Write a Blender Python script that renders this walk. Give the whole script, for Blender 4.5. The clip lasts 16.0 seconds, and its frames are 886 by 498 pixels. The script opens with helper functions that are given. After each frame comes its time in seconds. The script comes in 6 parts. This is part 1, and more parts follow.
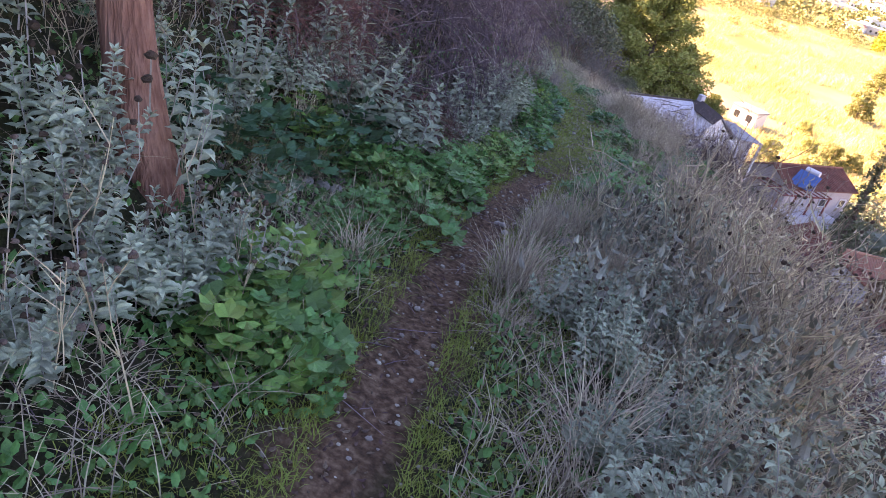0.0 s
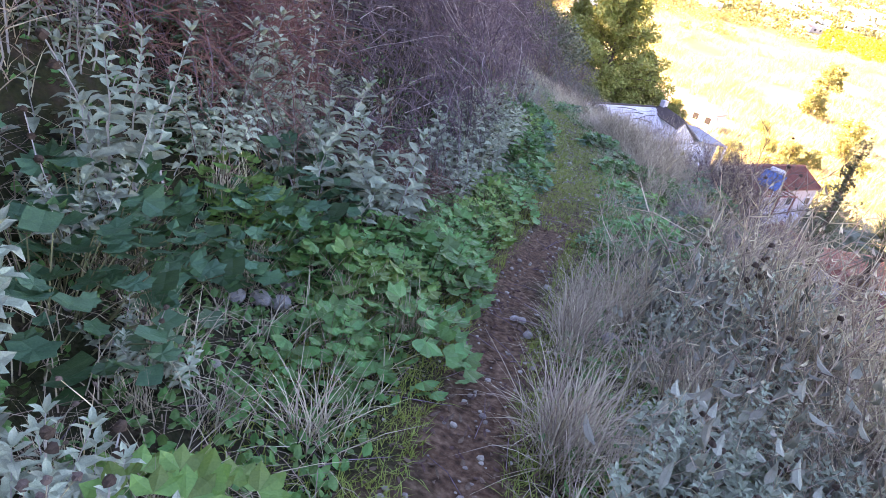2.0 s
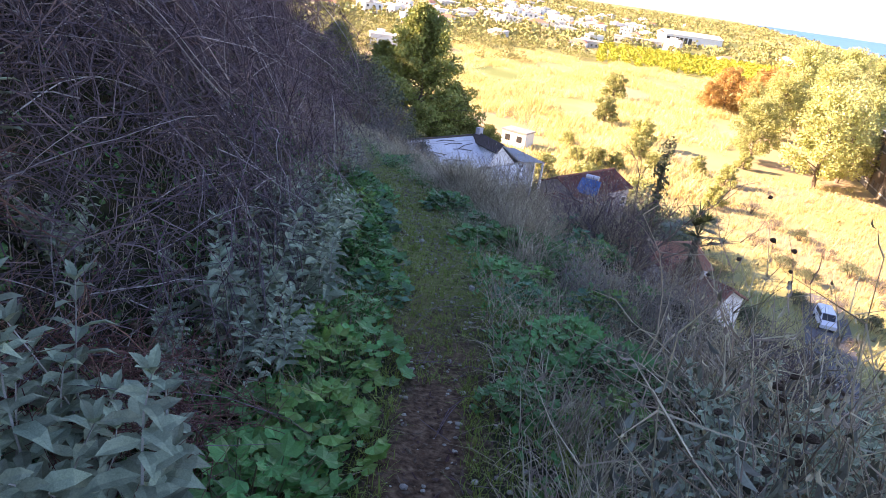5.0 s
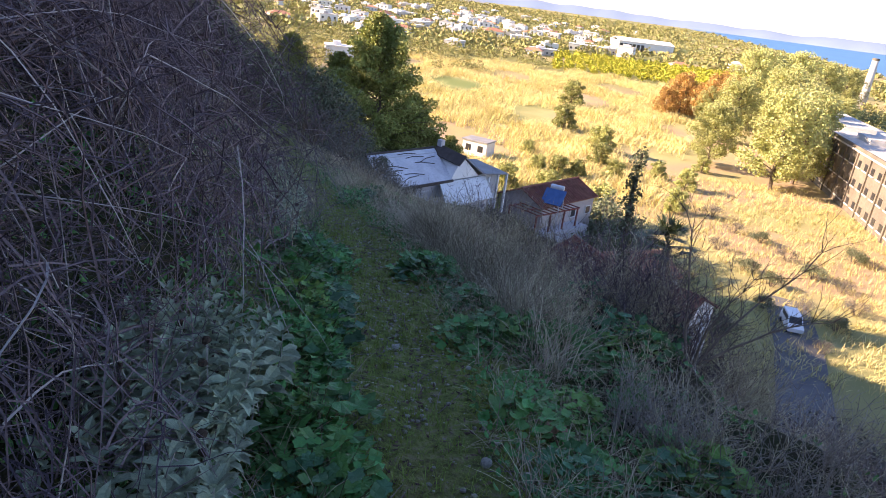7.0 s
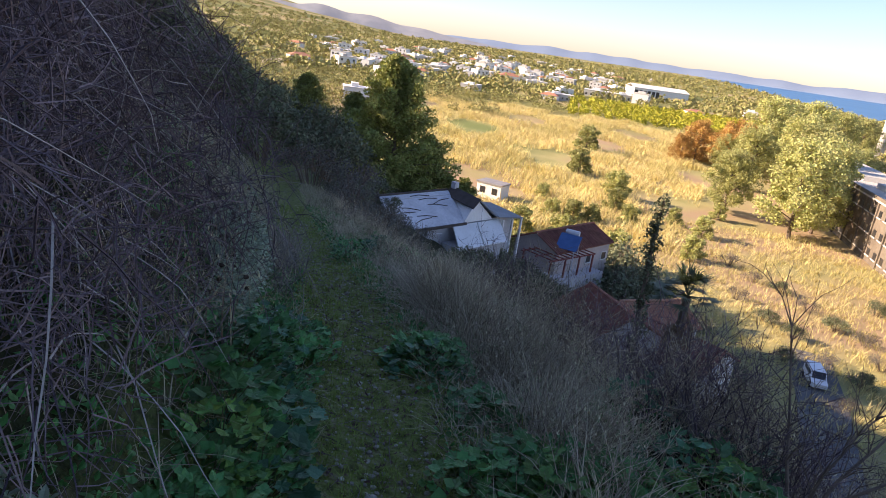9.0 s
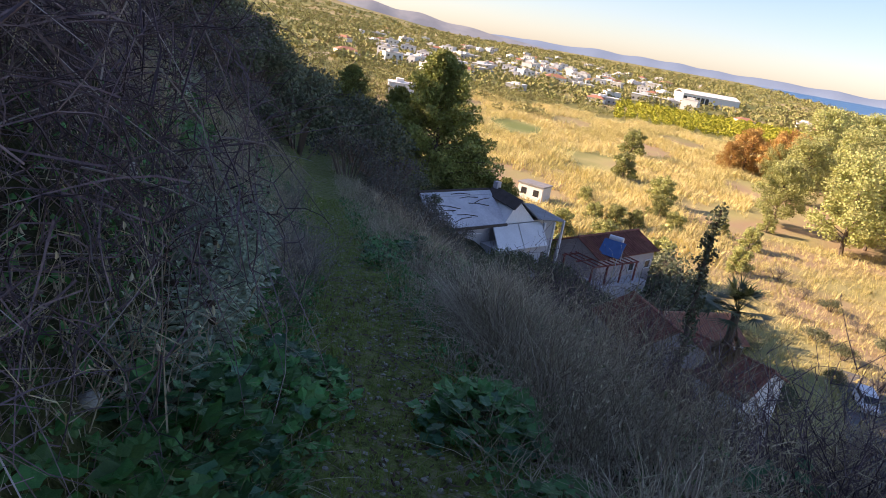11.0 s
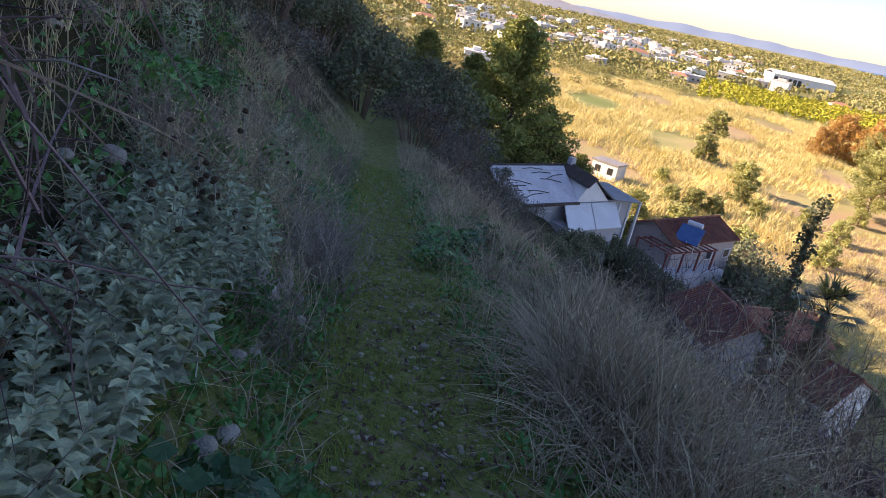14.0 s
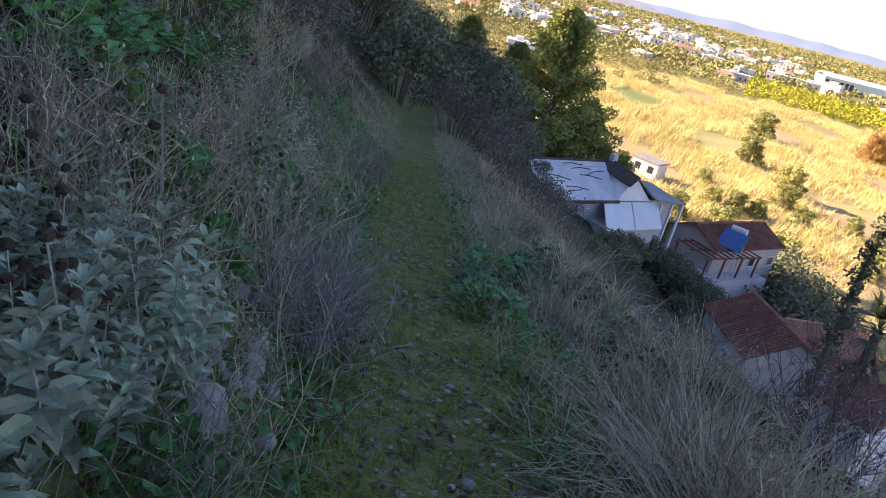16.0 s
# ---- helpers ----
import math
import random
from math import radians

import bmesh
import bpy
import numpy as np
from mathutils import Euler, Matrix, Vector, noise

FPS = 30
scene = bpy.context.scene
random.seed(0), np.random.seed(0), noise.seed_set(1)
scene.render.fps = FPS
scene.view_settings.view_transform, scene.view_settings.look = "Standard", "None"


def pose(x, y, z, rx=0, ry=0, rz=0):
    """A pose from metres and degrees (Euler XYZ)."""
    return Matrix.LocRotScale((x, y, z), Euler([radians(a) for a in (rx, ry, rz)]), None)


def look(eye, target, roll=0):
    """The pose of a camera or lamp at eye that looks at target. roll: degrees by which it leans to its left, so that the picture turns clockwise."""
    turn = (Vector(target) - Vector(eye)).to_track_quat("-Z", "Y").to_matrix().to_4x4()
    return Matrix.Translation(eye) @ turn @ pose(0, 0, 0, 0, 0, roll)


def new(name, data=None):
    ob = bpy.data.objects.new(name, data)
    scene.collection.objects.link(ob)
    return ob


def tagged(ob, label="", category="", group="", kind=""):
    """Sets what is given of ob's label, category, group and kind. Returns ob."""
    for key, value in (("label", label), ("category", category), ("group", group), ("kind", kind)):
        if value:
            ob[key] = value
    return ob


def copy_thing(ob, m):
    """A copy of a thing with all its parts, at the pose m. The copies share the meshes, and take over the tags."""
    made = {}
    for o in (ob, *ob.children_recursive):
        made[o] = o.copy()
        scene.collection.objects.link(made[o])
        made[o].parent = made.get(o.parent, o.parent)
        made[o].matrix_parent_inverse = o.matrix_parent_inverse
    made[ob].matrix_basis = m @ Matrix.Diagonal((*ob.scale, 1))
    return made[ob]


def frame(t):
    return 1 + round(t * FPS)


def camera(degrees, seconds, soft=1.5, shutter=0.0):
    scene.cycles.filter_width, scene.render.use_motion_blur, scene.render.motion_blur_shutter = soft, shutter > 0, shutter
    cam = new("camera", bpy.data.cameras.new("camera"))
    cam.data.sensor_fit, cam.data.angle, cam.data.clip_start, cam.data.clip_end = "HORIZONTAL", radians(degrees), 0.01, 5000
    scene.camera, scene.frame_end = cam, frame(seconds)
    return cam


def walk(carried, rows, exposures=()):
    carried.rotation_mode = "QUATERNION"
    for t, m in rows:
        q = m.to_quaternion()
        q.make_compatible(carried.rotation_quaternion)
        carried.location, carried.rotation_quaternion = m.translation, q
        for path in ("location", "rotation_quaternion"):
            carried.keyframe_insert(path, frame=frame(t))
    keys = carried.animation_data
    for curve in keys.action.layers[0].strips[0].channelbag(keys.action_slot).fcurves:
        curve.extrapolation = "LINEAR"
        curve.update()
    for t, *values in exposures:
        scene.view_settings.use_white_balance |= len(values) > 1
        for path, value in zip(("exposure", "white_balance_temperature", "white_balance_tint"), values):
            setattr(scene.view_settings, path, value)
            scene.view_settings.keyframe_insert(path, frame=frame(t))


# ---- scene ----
cam = camera(66.0, 16.0, soft=0.8)
PATH = [
    (0, (0.788, 0.126, 1.623), (0.268, 1.787, 0.639), 15.6),
    (0.5, (0.614, 0.454, 1.552), (0.069, 2.104, 0.562), 15.9),
    (1, (0.458, 0.804, 1.475), (-0.071, 2.462, 0.49), 15.5),
    (1.5, (0.268, 1.142, 1.376), (-0.236, 2.82, 0.411), 14.6),
    (2, (0.096, 1.482, 1.307), (-0.359, 3.194, 0.38), 13.4),
    (2.5, (0.0, 1.827, 1.265), (-0.401, 3.575, 0.38), 11.9),
    (3, (-0.111, 2.104, 1.223), (-0.46, 3.888, 0.387), 10.4),
    (3.5, (-0.172, 2.445, 1.163), (-0.448, 4.256, 0.36), 10.2),
    (4, (-0.246, 2.743, 1.126), (-0.451, 4.577, 0.354), 8.9),
    (4.5, (-0.309, 3.043, 1.067), (-0.432, 4.897, 0.327), 7.6),
    (4.7, (-0.333, 3.206, 1.052), (-0.417, 5.06, 0.308), 8.0),
    (6.8, (-0.636, 5.48, 0.846), (-0.578, 7.35, 0.14), 7.1),
    (7, (-0.637, 5.638, 0.831), (-0.58, 7.51, 0.129), 7.4),
    (7.5, (-0.602, 5.966, 0.77), (-0.544, 7.846, 0.088), 7.4),
    (8, (-0.616, 6.288, 0.739), (-0.567, 8.176, 0.083), 7.8),
    (8.5, (-0.597, 6.647, 0.675), (-0.562, 8.548, 0.053), 7.8),
    (9, (-0.592, 7.027, 0.614), (-0.587, 8.937, 0.019), 8.2),
    (9.5, (-0.648, 7.398, 0.528), (-0.666, 9.31, -0.057), 7.8),
    (9.7, (-0.657, 7.541, 0.5), (-0.692, 9.452, -0.09), 8.2),
    (11.8, (-0.793, 8.831, 0.117), (-0.921, 10.721, -0.524), 9.9),
    (12, (-0.791, 8.948, 0.094), (-0.932, 10.833, -0.558), 9.8),
    (12.5, (-0.808, 9.228, 0.044), (-0.986, 11.103, -0.629), 9.9),
    (13, (-0.874, 9.497, -0.004), (-1.089, 11.359, -0.702), 10.7),
    (13.5, (-0.902, 9.758, -0.056), (-1.156, 11.606, -0.776), 11.5),
    (14, (-0.981, 10.05, -0.112), (-1.25, 11.894, -0.838), 11.7),
    (14.5, (-1.046, 10.333, -0.17), (-1.328, 12.174, -0.9), 11.9),
    (15, (-1.159, 10.715, -0.256), (-1.452, 12.552, -0.993), 12.4),
    (15.5, (-1.259, 11.028, -0.319), (-1.571, 12.855, -1.071), 12.8),
    (16, (-1.34, 11.337, -0.366), (-1.686, 13.148, -1.141), 13.8),
]
EXPOSURES = [(0.0, 3.0, 8000, 48), (1.5, 3.65, 8000, 47), (3.0, 3.75, 7900, 44), (3.8, 3.2, 7600, 40), (4.7, 2.65, 7300, 36), (6.8, 2.0, 6900, 30), (9.0, 1.4, 6900, 28), (12.0, 1.28, 7000, 31), (13.5, 1.45, 7000, 31), (16.0, 1.85, 7000, 31)]
walk(cam, [(t, look(e, g, r)) for t, e, g, r in PATH], EXPOSURES)

# ---- sky and sun ----
SUN_TO = Vector((-0.80, 0.06, 0.355)).normalized()      # low sun behind the hill
elev = math.asin(SUN_TO.z)
world = bpy.data.worlds.new("sky")
scene.world = world
world.use_nodes = True
wn = world.node_tree.nodes
sky = wn.new("ShaderNodeTexSky")
sky.sky_type, sky.sun_disc = "NISHITA", False
sky.sun_elevation, sky.sun_rotation = elev, math.atan2(SUN_TO.x, SUN_TO.y)
sky.air_density, sky.dust_density = 1.0, 0.3
sky.ozone_density = 4.5
wn["Background"].inputs["Strength"].default_value = 0.088
world.node_tree.links.new(sky.outputs[0], wn["Background"].inputs["Color"])
sun_lamp = bpy.data.lights.new("sun", "SUN")
sun_lamp.energy, sun_lamp.angle, sun_lamp.color = 5.0, radians(0.6), (1.0, 0.85, 0.6)
sun = new("sun", sun_lamp)
sun.matrix_world = look(SUN_TO * 100, (0, 0, 0))

# ---- the lie of the land ----
_Y = np.arange(-60.0, 5200.0, 0.25)


def _curve(knots, smooth=9):
    ks = np.array(knots, float)
    v = np.interp(_Y, ks[:, 0], ks[:, 1])
    pad = np.pad(v, smooth, mode="reflect", reflect_type="odd")
    return np.convolve(pad, np.ones(2 * smooth + 1) / (2 * smooth + 1), "valid")


_PX = _curve([(-60, 14), (-6, 2.7), (0, 0.72), (1.2, 0.32), (2.4, -0.08), (3.6, -0.28), (6.5, -0.42), (9.3, -0.55), (12, -1.2), (13.6, -1.68),
              (16.4, -2.65), (20, -3.7), (27, -5.6), (40, -9.6), (65, -17), (120, -32), (250, -68), (5200, -1500)])
_G = _curve([(-60, 8), (-5, 0.85), (0, 0.1), (3.6, -0.47), (6.5, -0.9), (9.3, -1.3), (12, -1.6), (13.6, -1.9), (16.4, -2.45), (20, -3.0),
             (30, -4.3), (45, -6.2), (65, -9), (100, -14), (180, -22), (320, -30), (5200, -30)])
PLAIN = -30.0


def path_x(y):
    return np.interp(y, _Y, _PX)


def path_z(y):
    return np.interp(y, _Y, _G)


def waves(x, y):
    """Slow unevenness of the ground."""
    return (np.sin(x * 1.9 + 1.3 * np.sin(y * 0.9)) * np.cos(y * 1.7 + 0.8 * np.sin(x * 1.1)) * 0.5
            + np.sin(x * 4.3 + y * 2.1) * np.cos(y * 3.9 - x * 1.4) * 0.22)


def smooth(a, b, v):
    u = np.clip((v - a) / (b - a), 0, 1)
    return u * u * (3 - 2 * u)


def land(x, y):
    """Height of the ground."""
    x, y = np.asarray(x, float), np.asarray(y, float)
    d = x - path_x(y)
    g = path_z(y)
    # uphill bank
    u = np.maximum(-d - 0.42, 0)
    ditch = 0.75 * (1 - smooth(6.0, 9.0, y)) + 0.1
    up = 0.18 * np.minimum(u, ditch) + 0.86 * np.maximum(u - ditch, 0)
    fade = 1 - smooth(62, 300, y)
    top = 34.0 * fade + 1.0
    up = top * np.tanh(up / top) * fade + up * 0.0
    up = up - 0.25 * np.maximum(u - 75, 0) * fade
    # downhill bank
    v = np.maximum(d - 0.42, 0)
    steep = 0.64 - 0.27 * smooth(36, 80, y)
    edge = 1.75 - 1.05 * smooth(13, 22, y)
    down = 0.10 * np.minimum(v, edge) + (steep + 0.08) * np.maximum(v - edge, 0)
    z = g + up - down
    rough = np.clip((np.abs(d) - 0.3) * 0.16, 0.012, 0.35) * (1 - smooth(60, 200, np.hypot(x, y)))
    z = z + waves(x, y) * rough
    z = z - 0.03 * np.exp(-(d / 0.22) ** 2)
    low = PLAIN + 0.5 * np.sin(x * 0.013) * np.cos(y * 0.011)
    z = np.where(z - low > 12, z, low + np.logaddexp(0, (np.clip(z - low, -60, 12)) / 2.0) * 2.0)
    # shore and sea bed
    off = (x - 583) * 0.967 - (y - 933) * 0.252
    z = z - 6.0 * smooth(-40, 30, off)
    # low hills far inland
    far = smooth(1500, 3200, np.hypot(x, y)) * smooth(300, 1700, -x + 0.05 * y)
    z = z + far * (95 + 35 * np.sin(x * 0.0021 + y * 0.0012) + 14 * np.sin(x * 0.009))
    return z


_NX, _NY, _NS = -14.0, -4.0, 0.07
_NG = land(*np.meshgrid(_NX + _NS * np.arange(430), _NY + _NS * np.arange(560)))


def spot(x, y, lift=0.0):
    """A point on the ground."""
    i, j = (x - _NX) / _NS, (y - _NY) / _NS
    if 0 <= i < 428 and 0 <= j < 558:
        a, b = int(i), int(j)
        fx, fy = i - a, j - b
        z = (_NG[b, a] * (1 - fx) + _NG[b, a + 1] * fx) * (1 - fy) + (_NG[b + 1, a] * (1 - fx) + _NG[b + 1, a + 1] * fx) * fy
    else:
        z = land(x, y)
    return Vector((x, y, float(z) + lift))

# ---- materials ----
def material(name, col_a, col_b, rough=0.85, scale=6.0, bump=0.3, spec=0.25, fine=None, metal=0.0, vary=0.0, trans=0.0, third=None, thick=0.02, stretch=None):
    """Two-scale noise colour with fine relief. vary: brightness change from object to object; trans: light through leaves."""
    m = bpy.data.materials.new(name)
    m.use_nodes = True
    nt = m.node_tree
    n, ln = nt.nodes, nt.links
    p = n["Principled BSDF"]
    tc = n.new("ShaderNodeTexCoord")
    big, small = n.new("ShaderNodeTexNoise"), n.new("ShaderNodeTexNoise")
    big.inputs["Scale"].default_value, big.inputs["Detail"].default_value = scale, 5
    small.inputs["Scale"].default_value, small.inputs["Detail"].default_value = (fine or scale * 14), 4
    ramp = n.new("ShaderNodeValToRGB")
    ramp.color_ramp.elements[0].position, ramp.color_ramp.elements[1].position = 0.32, 0.68
    ramp.color_ramp.elements[0].color, ramp.color_ramp.elements[1].color = (*col_a, 1), (*col_b, 1)
    if third:
        e = ramp.color_ramp.elements.new(0.5)
        e.color = (*third, 1)
    mixv = n.new("ShaderNodeMath")
    mixv.operation = "MULTIPLY_ADD"
    mixv.inputs[1].default_value, mixv.inputs[2].default_value = 0.45, 0.0
    add = n.new("ShaderNodeMath")
    add.operation = "MULTIPLY_ADD"
    add.inputs[1].default_value = 0.6
    vec = tc.outputs["Object"]
    if stretch:
        mp = n.new("ShaderNodeMapping")
        mp.inputs["Scale"].default_value = stretch
        ln.new(vec, mp.inputs["Vector"])
        vec = mp.outputs["Vector"]
    for t in (big, small):
        ln.new(vec, t.inputs["Vector"])
    ln.new(small.outputs["Fac"], mixv.inputs[0])
    ln.new(big.outputs["Fac"], add.inputs[0])
    ln.new(mixv.outputs[0], add.inputs[2])
    ln.new(add.outputs[0], ramp.inputs["Fac"])
    col = ramp.outputs["Color"]
    if vary:
        info, geo = n.new("ShaderNodeObjectInfo"), n.new("ShaderNodeNewGeometry")
        s = n.new("ShaderNodeMath")
        s.operation = "ADD"
        ln.new(info.outputs["Random"], s.inputs[0])
        ln.new(geo.outputs["Random Per Island"], s.inputs[1])
        mr = n.new("ShaderNodeMapRange")
        mr.inputs["From Max"].default_value = 2.0
        mr.inputs["To Min"].default_value, mr.inputs["To Max"].default_value = 1 - vary, 1 + vary
        hsv = n.new("ShaderNodeHueSaturation")
        ln.new(s.outputs[0], mr.inputs["Value"])
        ln.new(mr.outputs[0], hsv.inputs["Value"])
        hue = n.new("ShaderNodeMapRange")
        hue.inputs["To Min"].default_value, hue.inputs["To Max"].default_value = 0.5 - 0.05 * vary, 0.5 + 0.05 * vary
        ln.new(geo.outputs["Random Per Island"], hue.inputs["Value"])
        ln.new(hue.outputs[0], hsv.inputs["Hue"])
        ln.new(col, hsv.inputs["Color"])
        col = hsv.outputs["Color"]
    ln.new(col, p.inputs["Base Color"])
    p.inputs["Roughness"].default_value = rough
    p.inputs["Metallic"].default_value = metal
    p.inputs["Specular IOR Level"].default_value = spec
    if bump:
        b = n.new("ShaderNodeBump")
        b.inputs["Strength"].default_value, b.inputs["Distance"].default_value = bump, thick
        ln.new(small.outputs["Fac"], b.inputs["Height"])
        ln.new(b.outputs[0], p.inputs["Normal"])
    if trans:
        out = n["Material Output"]
        tr, mx = n.new("ShaderNodeBsdfTranslucent"), n.new("ShaderNodeMixShader")
        mx.inputs["Fac"].default_value = trans
        ln.new(col, tr.inputs["Color"])
        ln.new(p.outputs[0], mx.inputs[1])
        ln.new(tr.outputs[0], mx.inputs[2])
        ln.new(mx.outputs[0], out.inputs["Surface"])
    return m


M_SAGE = material("sage_leaf", (0.2, 0.255, 0.17), (0.41, 0.465, 0.315), 0.9, 20, 0.15, 0.1, vary=0.5, trans=0.12)
M_SAGESTEM = material("sage_stem", (0.24, 0.23, 0.2), (0.4, 0.38, 0.34), 0.9, 30, 0.2, 0.1)
M_WEEDLEAF = material("weed_leaf", (0.17, 0.18, 0.125), (0.29, 0.29, 0.21), 0.9, 20, 0.15, 0.1, vary=0.6, trans=0.12)
M_LEAF = material("green_leaf", (0.05, 0.17, 0.045), (0.11, 0.3, 0.075), 0.5, 14, 0.2, 0.4, vary=0.55, trans=0.22)
M_LEAFY = material("yellow_green_leaf", (0.1, 0.23, 0.05), (0.18, 0.33, 0.07), 0.5, 14, 0.2, 0.4, vary=0.5, trans=0.25)
# darker copy of the green leaf, with deep shade put into the colour
M_LEAFD = material("shade_dark_leaf", (0.03, 0.11, 0.045), (0.07, 0.2, 0.08), 0.5, 14, 0.2, 0.4, vary=0.6, trans=0.2)
M_STEM = material("green_stem", (0.1, 0.12, 0.05), (0.17, 0.16, 0.08), 0.8, 20, 0.2)
M_CANE = material("dry_cane", (0.09, 0.062, 0.072), (0.23, 0.17, 0.175), 0.85, 7, 0.3, 0.2, vary=0.65)
M_CANEPALE = material("bleached_cane", (0.3, 0.255, 0.235), (0.44, 0.39, 0.35), 0.8, 7, 0.3, 0.2, vary=0.3)
M_CANERED = material("red_brown_twig", (0.12, 0.055, 0.045), (0.22, 0.11, 0.085), 0.85, 7, 0.3, 0.2, vary=0.4)
M_STRAW = material("straw", (0.38, 0.31, 0.2), (0.6, 0.51, 0.36), 0.85, 5, 0.2, 0.15, vary=0.6, trans=0.12)
M_GREYSTRAW = material("grey_straw", (0.33, 0.27, 0.18), (0.55, 0.46, 0.31), 0.9, 5, 0.2, 0.15, vary=0.65, trans=0.1)
M_GRASS = material("grass_blade", (0.12, 0.19, 0.03), (0.28, 0.34, 0.07), 0.6, 6, 0.1, 0.3, vary=0.55, trans=0.25)
M_SEED = material("seed_head", (0.055, 0.038, 0.026), (0.12, 0.085, 0.06), 0.95, 40, 0.6, 0.1)
M_SEEDP = material("pale_seed_head", (0.12, 0.085, 0.065), (0.2, 0.15, 0.115), 0.95, 40, 0.6, 0.1)
M_BARK = material("bark", (0.13, 0.055, 0.038), (0.36, 0.19, 0.135), 0.9, 9, 0.9, 0.15, fine=34, third=(0.24, 0.115, 0.08), thick=0.04, stretch=(1.6, 1.6, 0.16))
M_STONE = material("stone", (0.22, 0.205, 0.17), (0.4, 0.375, 0.32), 0.85, 8, 0.5, 0.25, vary=0.35)
M_PEBBLE = material("pebble", (0.27, 0.24, 0.185), (0.52, 0.475, 0.38), 0.85, 20, 0.4, 0.25, vary=0.5)
M_TERRA = material("terracotta_stone", (0.3, 0.15, 0.1), (0.42, 0.24, 0.17), 0.9, 12, 0.5, 0.15)
M_HEATHER = material("dry_heather", (0.21, 0.175, 0.15), (0.37, 0.32, 0.27), 0.9, 9, 0.2, 0.15, vary=0.5)
M_LITTER = material("leaf_litter", (0.07, 0.042, 0.032), (0.2, 0.13, 0.095), 0.9, 10, 0.3, 0.15, vary=0.6)


def ground_material():
    """Reddish trodden soil on the path, turf and litter darkened for plant shade beside it, grass and earth on the
    plain.
    """
    m = bpy.data.materials.new("soil_and_shaded_turf")
    m.use_nodes = True
    n, ln = m.node_tree.nodes, m.node_tree.links
    p = n["Principled BSDF"]
    geo = n.new("ShaderNodeNewGeometry")

    def tex(scale, detail=6):
        t = n.new("ShaderNodeTexNoise")
        t.inputs["Scale"].default_value, t.inputs["Detail"].default_value = scale, detail
        ln.new(geo.outputs["Position"], t.inputs["Vector"])
        return t.outputs["Fac"]

    def ramp(fac, stops):
        r = n.new("ShaderNodeValToRGB")
        while len(r.color_ramp.elements) < len(stops):
            r.color_ramp.elements.new(0.5)
        for e, (pos, c) in zip(r.color_ramp.elements, stops):
            e.position, e.color = pos, (*c, 1)
        ln.new(fac, r.inputs["Fac"])
        return r.outputs["Color"]

    def mix(fac, a, b):
        x = n.new("ShaderNodeMix")
        x.data_type = "RGBA"
        ln.new(fac, x.inputs["Factor"])
        ln.new(a, x.inputs[6])
        ln.new(b, x.inputs[7])
        return x.outputs[2]

    def attr(name):
        a = n.new("ShaderNodeAttribute")
        a.attribute_name = name
        return a.outputs["Fac"]

    soil = ramp(tex(28), [(0.3, (0.05, 0.028, 0.016)), (0.5, (0.125, 0.07, 0.04)), (0.72, (0.24, 0.155, 0.095))])
    # turf tones near black: the shade under the plants is part of them
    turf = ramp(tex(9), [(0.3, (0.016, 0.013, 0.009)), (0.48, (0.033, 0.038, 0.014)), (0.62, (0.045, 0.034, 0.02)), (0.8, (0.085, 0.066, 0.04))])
    moss = ramp(tex(16), [(0.3, (0.07, 0.075, 0.028)), (0.5, (0.18, 0.225, 0.055)), (0.66, (0.26, 0.235, 0.12)), (0.85, (0.4, 0.36, 0.27))])
    plain = ramp(tex(0.021, 8), [(0.3, (0.17, 0.21, 0.07)), (0.45, (0.38, 0.34, 0.15)), (0.56, (0.38, 0.27, 0.17)), (0.66, (0.34, 0.31, 0.13)), (0.8, (0.48, 0.41, 0.24))])
    green = ramp(tex(0.006, 10), [(0.35, (0.13, 0.15, 0.05)), (0.5, (0.25, 0.24, 0.08)), (0.6, (0.4, 0.32, 0.17)), (0.75, (0.18, 0.19, 0.06))])
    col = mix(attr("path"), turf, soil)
    col = mix(attr("moss"), col, moss)
    col = mix(attr("plain"), col, plain)
    col = mix(attr("far"), col, green)
    ln.new(col, p.inputs["Base Color"])
    p.inputs["Roughness"].default_value = 0.95
    p.inputs["Specular IOR Level"].default_value = 0.15
    b = n.new("ShaderNodeBump")
    b.inputs["Strength"].default_value, b.inputs["Distance"].default_value = 0.9, 0.03
    ln.new(tex(45, 8), b.inputs["Height"])
    ln.new(b.outputs[0], p.inputs["Normal"])
    return m


# ---- ground, one sheet to the horizon ----
def spread(fine_a, fine_b, step, far_a, far_b, grow=1.11):
    mid = list(np.arange(fine_a, fine_b, step))
    lo, hi, s = [mid[0]], [mid[-1]], step
    while lo[-1] > far_a or hi[-1] < far_b:
        s *= grow
        if lo[-1] > far_a:
            lo.append(max(lo[-1] - s, far_a))
        if hi[-1] < far_b:
            hi.append(min(hi[-1] + s, far_b))
    return np.array(sorted(set(lo + mid + hi)))


